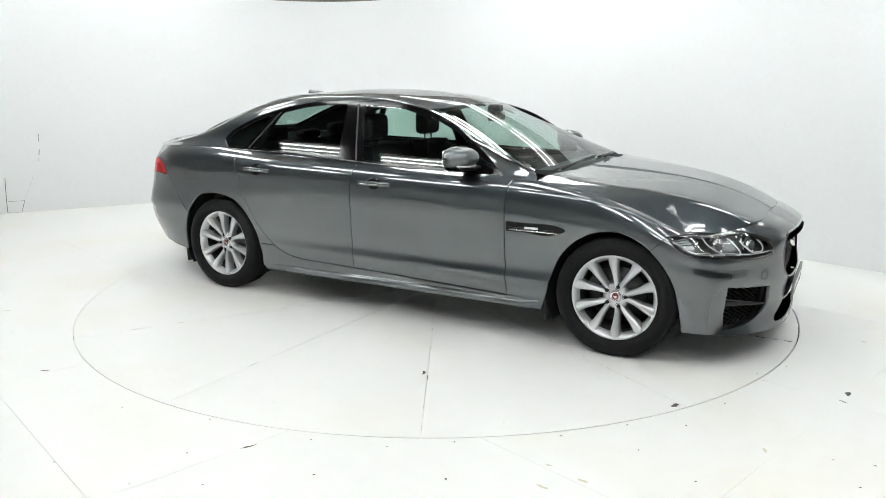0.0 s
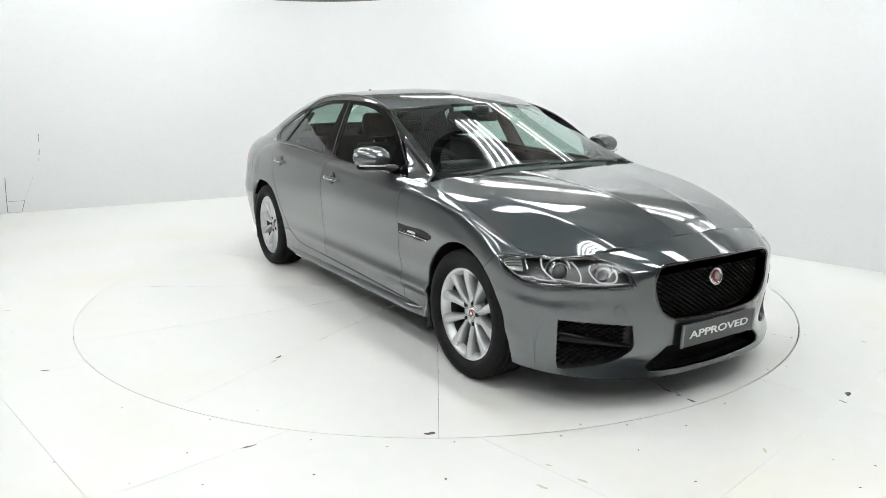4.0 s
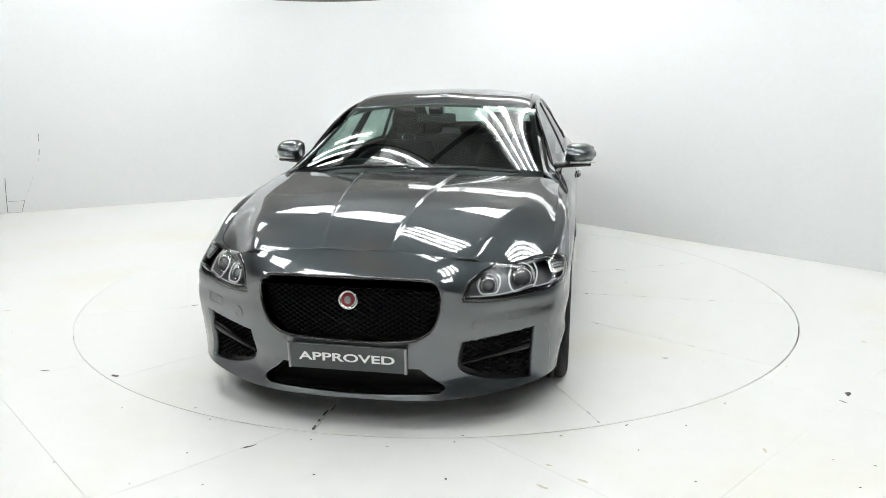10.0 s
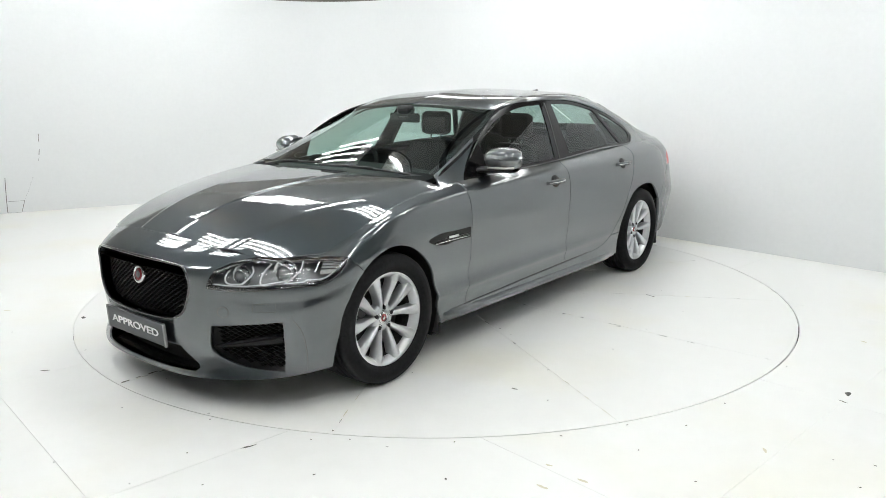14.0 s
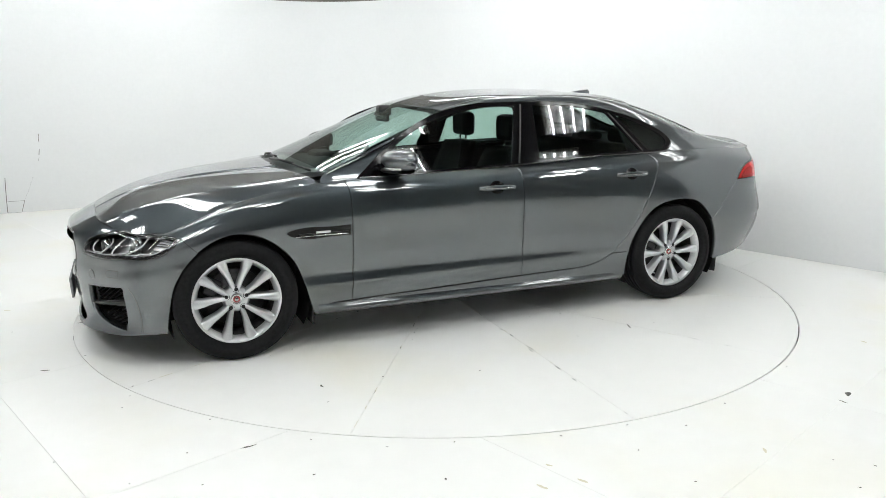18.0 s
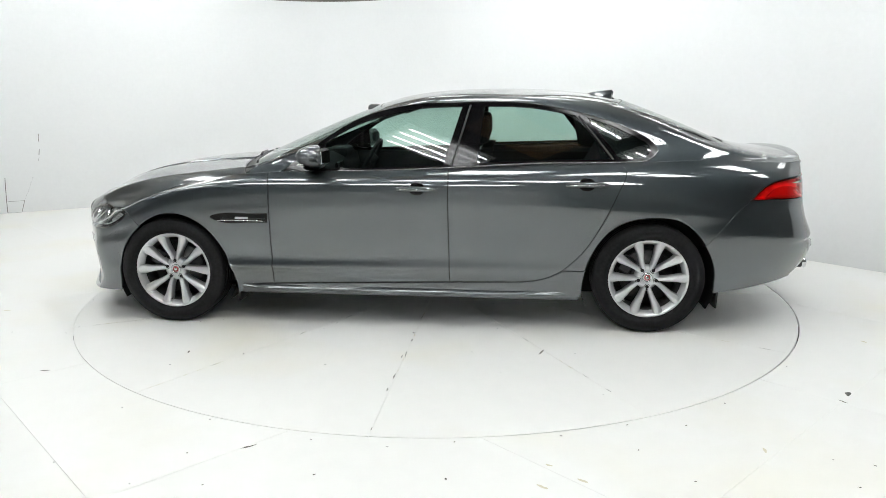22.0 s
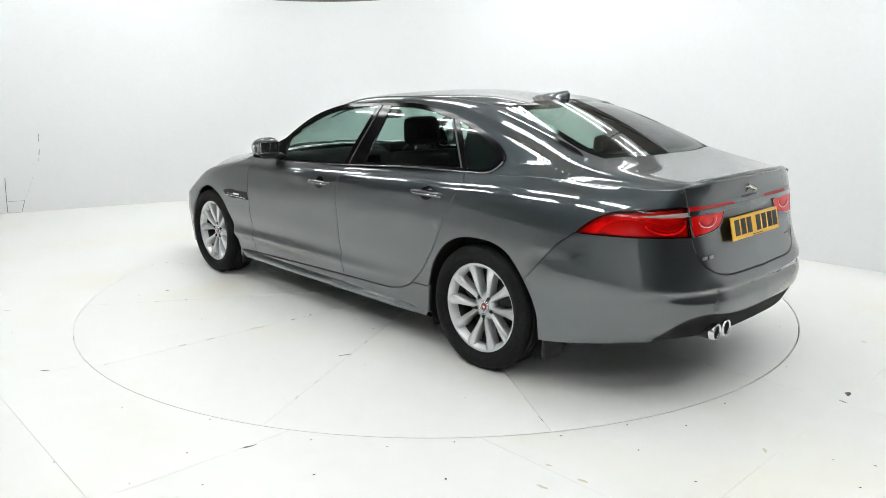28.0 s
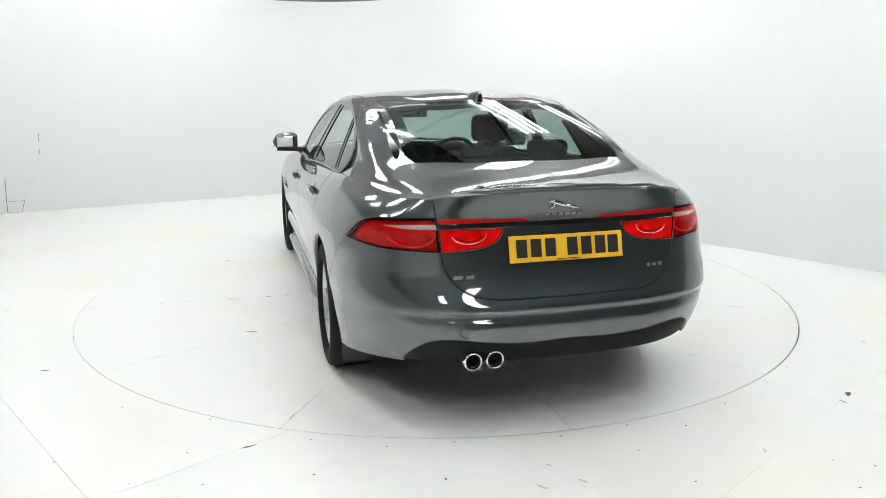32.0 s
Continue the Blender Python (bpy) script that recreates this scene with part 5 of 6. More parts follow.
def build_nose(fog, grille, intake):
    half = lambda pts: line(pts, span=(0, 4))
    g = half(GRILLE)
    g[[0, -1], 0] = 0
    loop = join(g, np.stack([np.zeros(14), np.linspace(g[-1, 1], g[0, 1], 14)], 1))
    back = panel("grille", ring, loop, M_LINER, car, gap=0, depth=-.085, off=-.09, how="join", label="gloss black honeycomb radiator grille")
    lattice("grille_mesh", loop, .05, .036, .022, .006, back, True, M_MESH)
    p = ring.at(*g.T)
    p = p - np.array([.004, 0, 0])
    path = np.concatenate([p, (p[::-1] * [1, -1, 1])[1:-1]])
    tube("grille_surround", path, .007, M_GLOSS, back, True, 8, "gloss black grille surround")
    badge = spot("badge", (2.262, 0, .583), (.985, 0, .17), [(0, .016), (.030, .016), (.031, .013), (.0335, .018), (.041, .019), (.045, .012), (.046, -.004)], M_CHROME, back, 40, "round chrome badge with a red centre")
    spot("badge_centre", (2.262, 0, .583), (.985, 0, .17), [(0, .0185), (.028, .0185), (.030, .0165)], M_BADGE, badge, 32, "dark red badge centre")
    bm = bmesh.new()
    bmesh.ops.create_uvsphere(bm, u_segments=12, v_segments=8, radius=.017, matrix=Matrix.Translation((2.2795, 0, .584)) @ Matrix.Diagonal((.35, 1, 1.15, 1)))
    part("badge_relief", bm, M_DISC, badge, "plain silver relief")
    n = half(INTAKE)
    n[[0, -1], 0] = 0
    lp = join(n, np.stack([np.zeros(8), np.linspace(n[-1, 1], n[0, 1], 8)], 1))
    panel("lower_intake", ring, lp, M_LINER, car, gap=0, depth=-.10, off=-.11, how="join", label="black lower air intake")
    for sgn, how in ((1, "one"), (-1, "mirror")):
        fg = panel("fog_vent", ring, fog, M_BLACK, car, gap=0, depth=-.05, off=-.055, how=how, label="black side air vent with a blade")
        lt = lattice("vent_mesh", fog, .04, .036, .022, .006, fg, False, M_MESH)
        if sgn < 0:
            lt.data.transform(Matrix.Diagonal((1, -1, 1, 1)))
            lt.data.flip_normals()
        rows = []
        for t in np.linspace(0, 1, 14):
            y = .475 + t * .285
            u = ring.find([[2.2, y, .30]], (.02, 1, 1), (0, 5))[0]
            x = ring.at([u[0]], [u[1]])[0][0]
            z = .298 + .052 * t
            h = .010 + .022 * t
            rows.append([(x - .05, y * sgn, z + h * .6), (x - .018, y * sgn, z + h), (x - .006, y * sgn, z + h * .4), (x - .004, y * sgn, z - h * .2), (x - .016, y * sgn, z - h), (x - .05, y * sgn, z - h)])
        v, f = quad_strip(rows)
        tagged(mesh_ob("vent_blade", v, f, M_FRAME, fg, True), "gloss black blade")
        seam = line([(2.012, .817, .443), (1.99, .838, .40, "s"), (1.972, .845, .33, "s"), (1.955, .828, .20)], span=(2, 7))
        ribbon("blade_seam", ring, seam, .004, .0006, M_BLACK, fg, sgn < 0)
        # parking sensor and jet cover
        for x, y, z, r in ((2.30, .285, .403, .011), (2.19, .545, .475, .027)):
            u = ring.find([[x, y, z]], (1, 1, 1), (0, 5))[0]
            p = ring.at([u[0]], [u[1]])[0]
            _x, _y, nn = ring.basis(np.array([u[0]]), np.array([u[1]]))
            nn = nn[0] * ring.sign
            spot("sensor", (p[0], p[1] * sgn, p[2]), (nn[0], nn[1] * sgn, nn[2]), [(r * .88, .0012), (r * .9, .0006), (r, .0006), (r * 1.03, .0014), (r * 1.05, -.002)], M_BLACK if r > .02 else M_PAINT, car, 24, "round sensor cover")
        jet = outline(ring, [(2.04, .742, .522), (2.10, .655, .515), (2.105, .655, .478), (2.045, .745, .482)], (0, 6))
        ribbon("jet_cover_seam", ring, np.concatenate([jet, jet[:1]]), .0028, .0006, M_SEAM, car, sgn < 0)
    # front plate
    m = pose(2.316, 0, .338, 0, 3, 0)
    pl = part("front_plate", box_bm(-.008, -.262, -.057, .004, .262, .057, .004), M_PLATEDARK, car, "dark grey show plate with white lettering")
    pl.matrix_basis = m
    for y in (-.258, .258):
        part("plate_end", box_bm(-.006, y - .006, -.058, .0065, y + .006, .058, .002), M_DISC, pl, "silver plate end strip")
    part("plate_edge", box_bm(-.006, -.25, .0545, .0062, .25, .057, .001), M_DISC, pl)
    cu = bpy.data.curves.new("lettering", "FONT")
    cu.body = "APPROVED"
    cu.size, cu.align_x, cu.align_y, cu.extrude, cu.offset = .066, "CENTER", "CENTER", .001, .0012
    tmp = new("lettering", cu)
    bpy.context.view_layer.update()
    me = bpy.data.meshes.new_from_object(tmp)
    bpy.data.objects.remove(tmp)
    me.materials.clear()
    me.materials.append(M_LETTER)
    me.transform(pose(.0055, 0, 0, 90, 0, 90) @ Matrix.Diagonal((1.30, .76, 1, 1)))
    ob = new("lettering", me)
    ob.parent = pl
    tagged(ob, "white capital letters")


def build_windows(dlo):
    cb = flank_skin
    dlo = outline(cb, DLO, (-1.7, 1.0))
    g1 = outline(cb, [(.50, None, .976), (.50, None, 1.130), (.316, None, 1.236, "s"), (.142, None, 1.294, "s"), (-.068, None, 1.336, "s"), (-.345, None, 1.350), (-.238, None, 1.003)], (-1.7, 1))
    g2 = outline(cb, [(-.481, None, 1.353), (-.769, None, 1.343, "s"), (-1.035, None, 1.296), (-1.235, None, 1.046), (-.44, None, 1.022)], (-1.7, 1))
    g3 = outline(cb, [(-1.105, None, 1.283), (-1.262, None, 1.232, "s"), (-1.40, None, 1.168, "s"), (-1.466, None, 1.125, "s"), (-1.476, None, 1.09, "s"), (-1.44, None, 1.058, "s"), (-1.377, None, 1.045), (-1.295, None, 1.044)], (-1.7, 1))
    for sgn, how in ((1, "one"), (-1, "mirror")):
        fr = panel("window_frame", cb, dlo, M_FRAME, car, holes=[g1, g2, g3], gap=.0005, depth=.012, off=-.004, how=how, label="gloss black window frames and pillar covers")
        for nm, g in (("front_window", g1), ("rear_side_window", g2), ("quarter_window", g3)):
            panel(nm, cb, g, M_SIDEGLASS, car, gap=-.004, depth=0, off=-.008, how=how, label="green-tinted side window glass")
        low = line([(.74, None, .957), (.31, None, .966, "s"), (-.203, None, .986, "s"), (-.547, None, 1.004, "s"), (-.892, None, 1.021, "s"), (-1.237, None, 1.024, "s"), (-1.376, None, 1.027, "s"), (-1.466, None, 1.042, "s"), (-1.521, None, 1.092)], cb, (-1.7, 1))
        ribbon("belt_moulding", cb, low, .010, .002, M_DARKCHROME, fr, sgn < 0, "dark polished belt moulding")
        for xs in ([(-.395, None, 1.357), (-.29, None, 1.0)], [(-1.055, None, 1.293), (-1.255, None, 1.042)]):
            ribbon("pillar_seam", cb, line(xs, cb, (-1.7, 1)), .012, -.001, M_RUBBER, fr, sgn < 0)


WHEEL_MESH = {}


def wheel(x, y, turn, side):
    """One road wheel: the alloy rim carries tyre, nuts, cap, disc and caliper. Local y points outwards."""
    if not WHEEL_MESH:
        R = .229
        bm = bmesh.new()
        # barrel and lip
        prof = [(.206, .052), (.213, .075), (.224, .088), (.231, .096), (.241, .097), (.2445, .091), (.242, .082), (.232, .074)]
        seg = 72
        ring_v = [[bm.verts.new((r * math.cos(2 * math.pi * i / seg), yy, r * math.sin(2 * math.pi * i / seg))) for r, yy in prof] for i in range(seg)]
        for i in range(seg):
            for k in range(len(prof) - 1):
                bm.faces.new((ring_v[i][k], ring_v[i][k + 1], ring_v[(i + 1) % seg][k + 1], ring_v[(i + 1) % seg][k]))
        # hub
        hp = [(.030, .052), (.034, .060), (.045, .063), (.060, .060), (.072, .050), (.076, .03), (.070, -.02)]
        hv = [[bm.verts.new((r * math.cos(2 * math.pi * i / 40), yy, r * math.sin(2 * math.pi * i / 40))) for r, yy in hp] for i in range(40)]
        for i in range(40):
            for k in range(len(hp) - 1):
                bm.faces.new((hv[i][k], hv[i][k + 1], hv[(i + 1) % 40][k + 1], hv[(i + 1) % 40][k]))
        bmesh.ops.recalc_face_normals(bm, faces=bm.faces)
        for f in bm.faces:
            f.smooth = True
        me = bpy.data.meshes.new("wheel")
        bm.to_mesh(me)
        bm.free()
        me.materials.append(M_ALLOY)
        WHEEL_MESH["rim"] = me
        # two handed spokes, tapered towards the hub
        for sd in (-1, 1):
            a0, a1 = math.radians(sd * 10), math.radians(sd * 18.5)
            rows = []
            for t in np.linspace(0, 1, 11):
                r = .050 + t * (.235 - .050)
                a = a0 + (a1 - a0) * min(1, t * 1.5) ** .7
                wd = .0124 + .005 * t + .0155 * t ** 2.6
                yy = .058 + .022 * math.sin(t * math.pi * .5) + .008 * t
                c, e = Vector((math.cos(a), 0, math.sin(a))), Vector((-math.sin(a), 0, math.cos(a)))
                k = sd * wd * .45 * (1 - t)
                rows.append([c * r + e * q + Vector((0, yy + h, 0)) for q, h in ((-wd * 1.05, -.05), (-wd, -.006), (-wd * .8, .001), (k - wd * .15, .0065), (k + wd * .15, .0065), (wd * .8, .001), (wd, -.006), (wd * 1.05, -.05))])
            v, f = quad_strip(rows)
            ob = mesh_ob("spoke", v, f, M_ALLOY, None, True)
            WHEEL_MESH[sd] = ob.data
            bpy.data.objects.remove(ob)
    w = new("wheel", WHEEL_MESH["rim"])
    w.parent = car
    w.matrix_basis = pose(x, y, .333, 0, 0, 0 if side > 0 else 180) @ pose(0, 0, 0, 0, -turn, 0)
    tagged(w, "silver ten-spoke alloy wheel")
    I = Matrix.Identity(4)

    def child(name, maker):
        if name not in WHEEL_MESH:
            ob = maker()
            WHEEL_MESH[name] = ob.data
            return ob
        ob = new(name.split(":")[0], WHEEL_MESH[name])
        ob.parent = w
        return ob

    tp = [(.216, -.10), (.228, -.112), (.25, -.120), (.285, -.123), (.312, -.117), (.328, -.104), (.3345, -.085), (.3355, -.066), (.328, -.065), (.328, -.057), (.336, -.056), (.336, -.024), (.328, -.023), (.328, -.015), (.336, -.014), (.336, .014), (.328, .015), (.328, .023), (.336, .024), (.336, .056), (.328, .057), (.328, .065), (.3355, .066), (.3345, .085), (.328, .104), (.318, .114), (.300, .1195), (.298, .1215), (.285, .122), (.266, .1235), (.264, .121), (.255, .117), (.247, .108), (.243, .100), (.236, .094)]
    tagged(child("tyre", lambda: lathe("tyre", tp, M_TYRE, w, I, 96)), "black road tyre")
    tagged(child("barrel", lambda: lathe("barrel", [(.09, -.05), (.17, -.052), (.196, -.06), (.206, -.12), (.212, -.115), (.203, -.06), (.200, .02), (.207, .054)], M_BARREL, w, I, 64)), "dark inner rim")
    for k in range(5):
        for sd in (-1, 1):
            sp = new("spoke", WHEEL_MESH[sd])
            sp.parent = w
            sp.matrix_basis = pose(0, 0, 0, 0, -90 - 72 * k, 0)
    tagged(child("brake_disc", lambda: lathe("brake_disc", [(.06, .0), (.065, .012), (.09, .012), (.092, .004), (.158, .004), (.16, .0), (.16, -.02)], M_ROTOR, w, I, 48)), "grey steel brake disc")
    tagged(child("hub_cap", lambda: lathe("hub_cap", [(0, .062), (.020, .062), (.0215, .0605), (.0225, .0635), (.029, .0635), (.031, .058)], M_CHROME, w, I, 32)), "round wheel centre cap")
    tagged(child("cap_centre", lambda: lathe("cap_centre", [(0, .0645), (.016, .0645), (.0195, .0615)], M_CAP, w, I, 24)), "dull red cap centre")
    tagged(child("cap_relief", lambda: lathe("cap_relief", [(0, .067), (.006, .0668), (.010, .0645)], M_CHROME, w, I, 16)), "plain silver relief")
    for k in range(5):
        a = math.radians(90 + 72 * k)
        nut = child("nut", lambda: lathe("nut", [(0, .070), (.0075, .070), (.0105, .067), (.0115, .060), (.0150, .0615), (.0175, .0645), (.0185, .063)], M_NUT, w, I, 12))
        nut.matrix_basis = Matrix.Translation((.056 * math.cos(a), 0, .056 * math.sin(a)))
    bm = bmesh.new()
    box_bm(-.05, -.03, .10, .05, .035, .175, .012, bm)
    cal = part("caliper", bm, M_BLACK, w, "dark brake caliper")
    cal.matrix_basis = pose(0, 0, 0, 0, 60 + turn, 0)
    valve = part("valve", box_bm(-.003, .07, .19, .003, .10, .197), M_CHROME, w)
    valve.matrix_basis = pose(0, 0, 0, 0, 170, 0)


def build_running_gear():
    wheel(1.474, .800, 0, 1)
    wheel(-1.482, .798, 36, 1)
    wheel(1.474, -.800, 14, -1)
    wheel(-1.482, -.798, 50, -1)
    for x, r in ((1.462, .392), (-1.475, .405)):
        for s in (1, -1):
            rows = []
            for a in np.linspace(math.radians(-28), math.radians(208), 40):
                rows.append([(x + r * math.cos(a), s * yy, .33 + r * math.sin(a) * (1 if r < .4 else .97)) for yy in (.50, .70, .875)])
            v, f = quad_strip(rows)
            tagged(mesh_ob("wheel_arch_liner", v, f, M_LINER, car, True), "black plastic wheel arch liner")
            v = [(x + r * math.cos(a), s * .50, .33 + r * math.sin(a)) for a in np.linspace(math.radians(-28), math.radians(208), 40)]
            mesh_ob("inner_arch", v, [tuple(range(len(v)))], M_LINER, car)
    for s in (1, -1):
        # mud flaps behind the wheels
        for x, z0, z1, w in ((1.085, .135, .36, .165), (-1.868, .15, .40, .165)):
            rows = [[(x - .03 * t - .02 * (1 - t), s * (.715 + q * w), z0 + (z1 - z0) * t + .02 * (q - .5) ** 2) for q in np.linspace(0, 1, 6)] for t in np.linspace(0, 1, 6)]
            v, f = quad_strip(rows)
            ob = mesh_ob("mud_flap", v, f, M_RUBBER, car, True)
            md = ob.modifiers.new("thick", "SOLIDIFY")
            md.thickness = .008
            tagged(ob, "black rubber mud flap")
        # raised skirt along the sill
        rows = []
        for x in np.linspace(1.03, -1.07, 50):
            e = min(1, (1.03 - x) / .1, (x + 1.07) / .25)
            z = .222 - .01 * (x - 1) / 2 * -1
            rows.append([(x, s * .885, z + .034), (x, s * (.890 + .022 * e), z + .026), (x, s * (.892 + .032 * e), z + .012), (x, s * (.892 + .026 * e), z - .012), (x, s * .872, z - .03), (x, s * .80, z - .028)])
        v, f = quad_strip(rows)
        tagged(mesh_ob("side_skirt", v, f, M_PAINT, car, True), "body-coloured side skirt")
    # flat undertray
    v = [(2.22, -.45, .17), (2.22, .45, .17), (1.93, .80, .19), (1.93, -.80, .19), (1.9, -.5, .19), (1.9, .5, .19), (1.02, .5, .19), (1.02, -.5, .19), (1.02, .885, .2), (1.02, -.885, .2), (-1.06, .885, .215), (-1.06, -.885, .215), (-1.06, .5, .215), (-1.06, -.5, .215), (-1.92, .5, .25), (-1.92, -.5, .25), (-1.92, .86, .27), (-1.92, -.86, .27), (-2.46, .5, .34), (-2.46, -.5, .34)]
    f = [(0, 1, 2, 3), (4, 5, 6, 7), (9, 8, 10, 11), (13, 12, 14, 15), (17, 16, 18, 19)]
    tagged(mesh_ob("undertray", v, f, M_LINER, car), "black underbody tray")
    # twin tail pipes
    for y in (.428, .332):
        m = pose(-2.50, y, .352, 0, 0, 90)
        pipe = lathe("exhaust_pipe", [(.030, .0), (.030, -.0), (.0305, .044), (.0385, .044), (.0390, .040), (.0390, -.09), (.036, -.10)], M_NUT, car, m, 32, "dark steel exhaust tailpipe with a bright rim")
        lathe("pipe_rim", [(.0312, .040), (.0312, .054), (.033, .060), (.038, .060), (.0402, .054), (.0402, .034)], M_CHROME, pipe, m, 32, "polished rim")
        lathe("pipe_inside", [(.0, -.03), (.032, -.03), (.031, .048)], M_BLACK, pipe, m, 24)


def build_details():
    # door handles; each cup is a dark disc painting the shaded hollow
    for s in (1, -1):
        for x0, z, dz in ((-.088, .867, 0), (-1.093, .900, 0)):
            y = abs(ring.at(*ring.find([[x0, 0, z]], (1, 0, 1), (6, 13)).T)[0][1])
            rows = []
            for t in np.linspace(-1, 1, 15):
                o = .030 * (1 - abs(t) ** 4 * .75)
                h = .0165 * (1 - .35 * t ** 4)
                zz = z + .003 * math.cos(t * 1.5)
                rows.append([(x0 + t * .122, s * (y + q * o), zz + k * h) for q, k in ((.45, -1), (.85, -.8), (1.0, -.2), (1.0, .4), (.85, .9), (.45, 1), (.3, .4), (.3, -.4), (.45, -1))])
            v, f = quad_strip(rows)
            h = tagged(mesh_ob("door_handle", v, f, M_PAINT, car, True), "body-coloured pull handle with bright edge")
            tube("handle_strip", [(x0 + t * .118, s * (y + .030 * (1 - abs(t) ** 4 * .75)), z + .001) for t in np.linspace(-1, 1, 13)], .0016, M_CHROME, h, seg=6)
            n = 32
            v = []
            for k, lift in ((1, .0008), (.9, .0022), (.0, .0022)):
                for a in np.linspace(0, 2 * math.pi, n, endpoint=False):
                    px, pz = x0 + .050 * k * math.cos(a), z + .003 + .038 * k * math.sin(a)
                    q = ring.find([[px, 0, pz]], (1, 0, 1), (6, 13))
                    v.append((px, s * (abs(ring.at(*q.T)[0][1]) + lift), pz))
            mesh_ob("handle_cup_shade", v, [(b * n + i, b * n + (i + 1) % n, (b + 1) * n + (i + 1) % n, (b + 1) * n + i) for b in (0, 1) for i in range(n)], M_FRAME, h, True)
        # wing vent
        loop = outline(ring, [(1.195, None, .690, "s"), (1.15, None, .706, "s"), (1.0, None, .711, "s"), (.836, None, .713), (.836, None, .655), (1.0, None, .652, "s"), (1.12, None, .655, "s")], (5, 9))
        vent = panel("wing_vent", ring, loop, M_FRAME, car, gap=0, depth=.008, off=.003, how="one" if s > 0 else "mirror", cell=.03, label="gloss black wing vent with a silver badge")
        part("vent_badge", box_bm(.955, s * .9365 - .002, .678, 1.035, s * .9365 + .002, .690), M_ALLOY, vent, "small silver badge")
        tube("vent_strip", [(x, s * .9375, .663 + .004 * math.cos((x - 1) * 6)) for x in np.linspace(.86, 1.15, 9)], .003, M_CHROME, vent, seg=6, label="chrome strip")
        for k in range(3):
            tube("vent_slat", [(x, s * (.9345), .664 + .008 * k) for x in (.85, 1.0, 1.13)], .0015, M_BLACK, vent, seg=6)
        # mirrors
        rows = []
        for i, t in enumerate(np.linspace(0, 1, 15)):
            y = .855 + .185 * t
            k = math.sqrt(max(0.02, 1 - abs(2 * t - .86) ** 3.2 * .78)) if t > .43 else math.sqrt(max(.02, 1 - abs(.86 - 2 * t) ** 3.2 * .9))
            cx, cz = .535 - .035 * t, 1.062 - .004 * t
            row = []
            for a in np.linspace(0, 2 * math.pi, 25):
                cc, ss = math.cos(a), math.sin(a)
                rx = .128 if cc > 0 else .044
                row.append((cx - .01 + rx * k * abs(cc) ** .95 * (1 if cc > 0 else -1), s * y, cz + .066 * k * abs(ss) ** .95 * (1 if ss > 0 else -1)))
            rows.append(row)
        v, f = quad_strip(rows)
        n = len(rows[0])
        f += [tuple(range(n - 1)), tuple((len(rows) - 1) * n + k for k in range(n - 1))[::-1]]
        mir = tagged(mesh_ob("door_mirror", v, f, M_PAINT, car, True), "body-coloured door mirror with indicator strip")
        bm = bmesh.new()
        box_bm(-.017, -.062, -.038, .004, .062, .038, .004, bm)
        g = part("mirror_glass", bm, M_MIRROR, mir, "mirror glass")
        g.matrix_basis = pose(.467, s * .950, 1.060, 0, 0, -10 * s)
        bm = box_bm(-.014, -.078, -.050, .030, .078, .050, .018)
        part("mirror_surround", bm, M_BLACK, mir, "black mirror surround").matrix_basis = pose(.470, s * .950, 1.060, 0, 0, -10 * s)
        tube("indicator", [(.545 + .070 * math.cos(a), s * (.885 + .15 * t), 1.014 + .004 * t) for t, a in ((0, .1), (.25, .15), (.5, .25), (.75, .5), (1, 1.2))], .006, M_INDICATOR, mir, label="clear indicator strip")
        rows = []
        for t in np.linspace(0, 1, 10):
            y = .79 + .22 * t
            rows.append([(.555 - .03 * t + .06 * math.cos(a) * (1 - .15 * t), s * y, .992 + .010 * t + .020 * math.sin(a) * (1 - .2 * t)) for a in np.linspace(0, 2 * math.pi, 13)])
        v, f = quad_strip(rows)
        tagged(mesh_ob("mirror_arm", v, f, M_BLACK, mir, True), "black mirror foot")
        # wipers lie along the screen's foot
    for y0, y1 in ((-.62, -.02), (-.02, .62)):
        pts = []
        for t in np.linspace(0, 1, 12):
            y = y0 + (y1 - y0) * t
            a = abs(y)
            x = 1.075 - .12 * (a / .8) ** 2 - .02 * t
            pts.append((x, y, 1.012 - .055 * (a / .8) ** 2 + .004 + .008 * t))
        wp = tube("wiper", pts, .007, M_BLACK, car, label="black windscreen wiper")
        tube("wiper_arm", [(pts[0][0] + .03, pts[0][1] + .05, pts[0][2]), (pts[4][0] + .02, pts[4][1], pts[4][2] + .006), (pts[7][0], pts[7][1], pts[7][2] + .006)], .008, M_BLACK, wp)
    # roof aerial
    rows = []
    for t in np.linspace(0, 1, 12):
        x = -1.175 - .165 * t
        top = .052 * (t ** .8) if t < .9 else .052 * (1 - (t - .9) * 3)
        wd = .034 * math.sin(math.pi * min(1, .25 + t * .6)) + .004
        z = 1.425 - .03 * t - .004
        rows.append([(x, -wd, z - .012), (x, -wd * .8, z + top * .35), (x - .006, -wd * .58, z + top * .9), (x - .008, 0, z + top), (x - .006, wd * .58, z + top * .9), (x, wd * .8, z + top * .35), (x, wd, z - .012)])
    v, f = quad_strip(rows)
    f += [tuple(range(7)), tuple(11 * 7 + k for k in range(7))[::-1]]
    tagged(mesh_ob("roof_aerial", v, f, M_PAINT, car, True), "shark-fin roof aerial")
    # rear plate
    pl = part("rear_plate", box_bm(-.003, -.260, -.056, .004, .260, .056, .003), M_PLATE, car, "yellow number plate with black bars")
    pl.matrix_basis = pose(-2.508, 0, .806, 0, -13, 180)
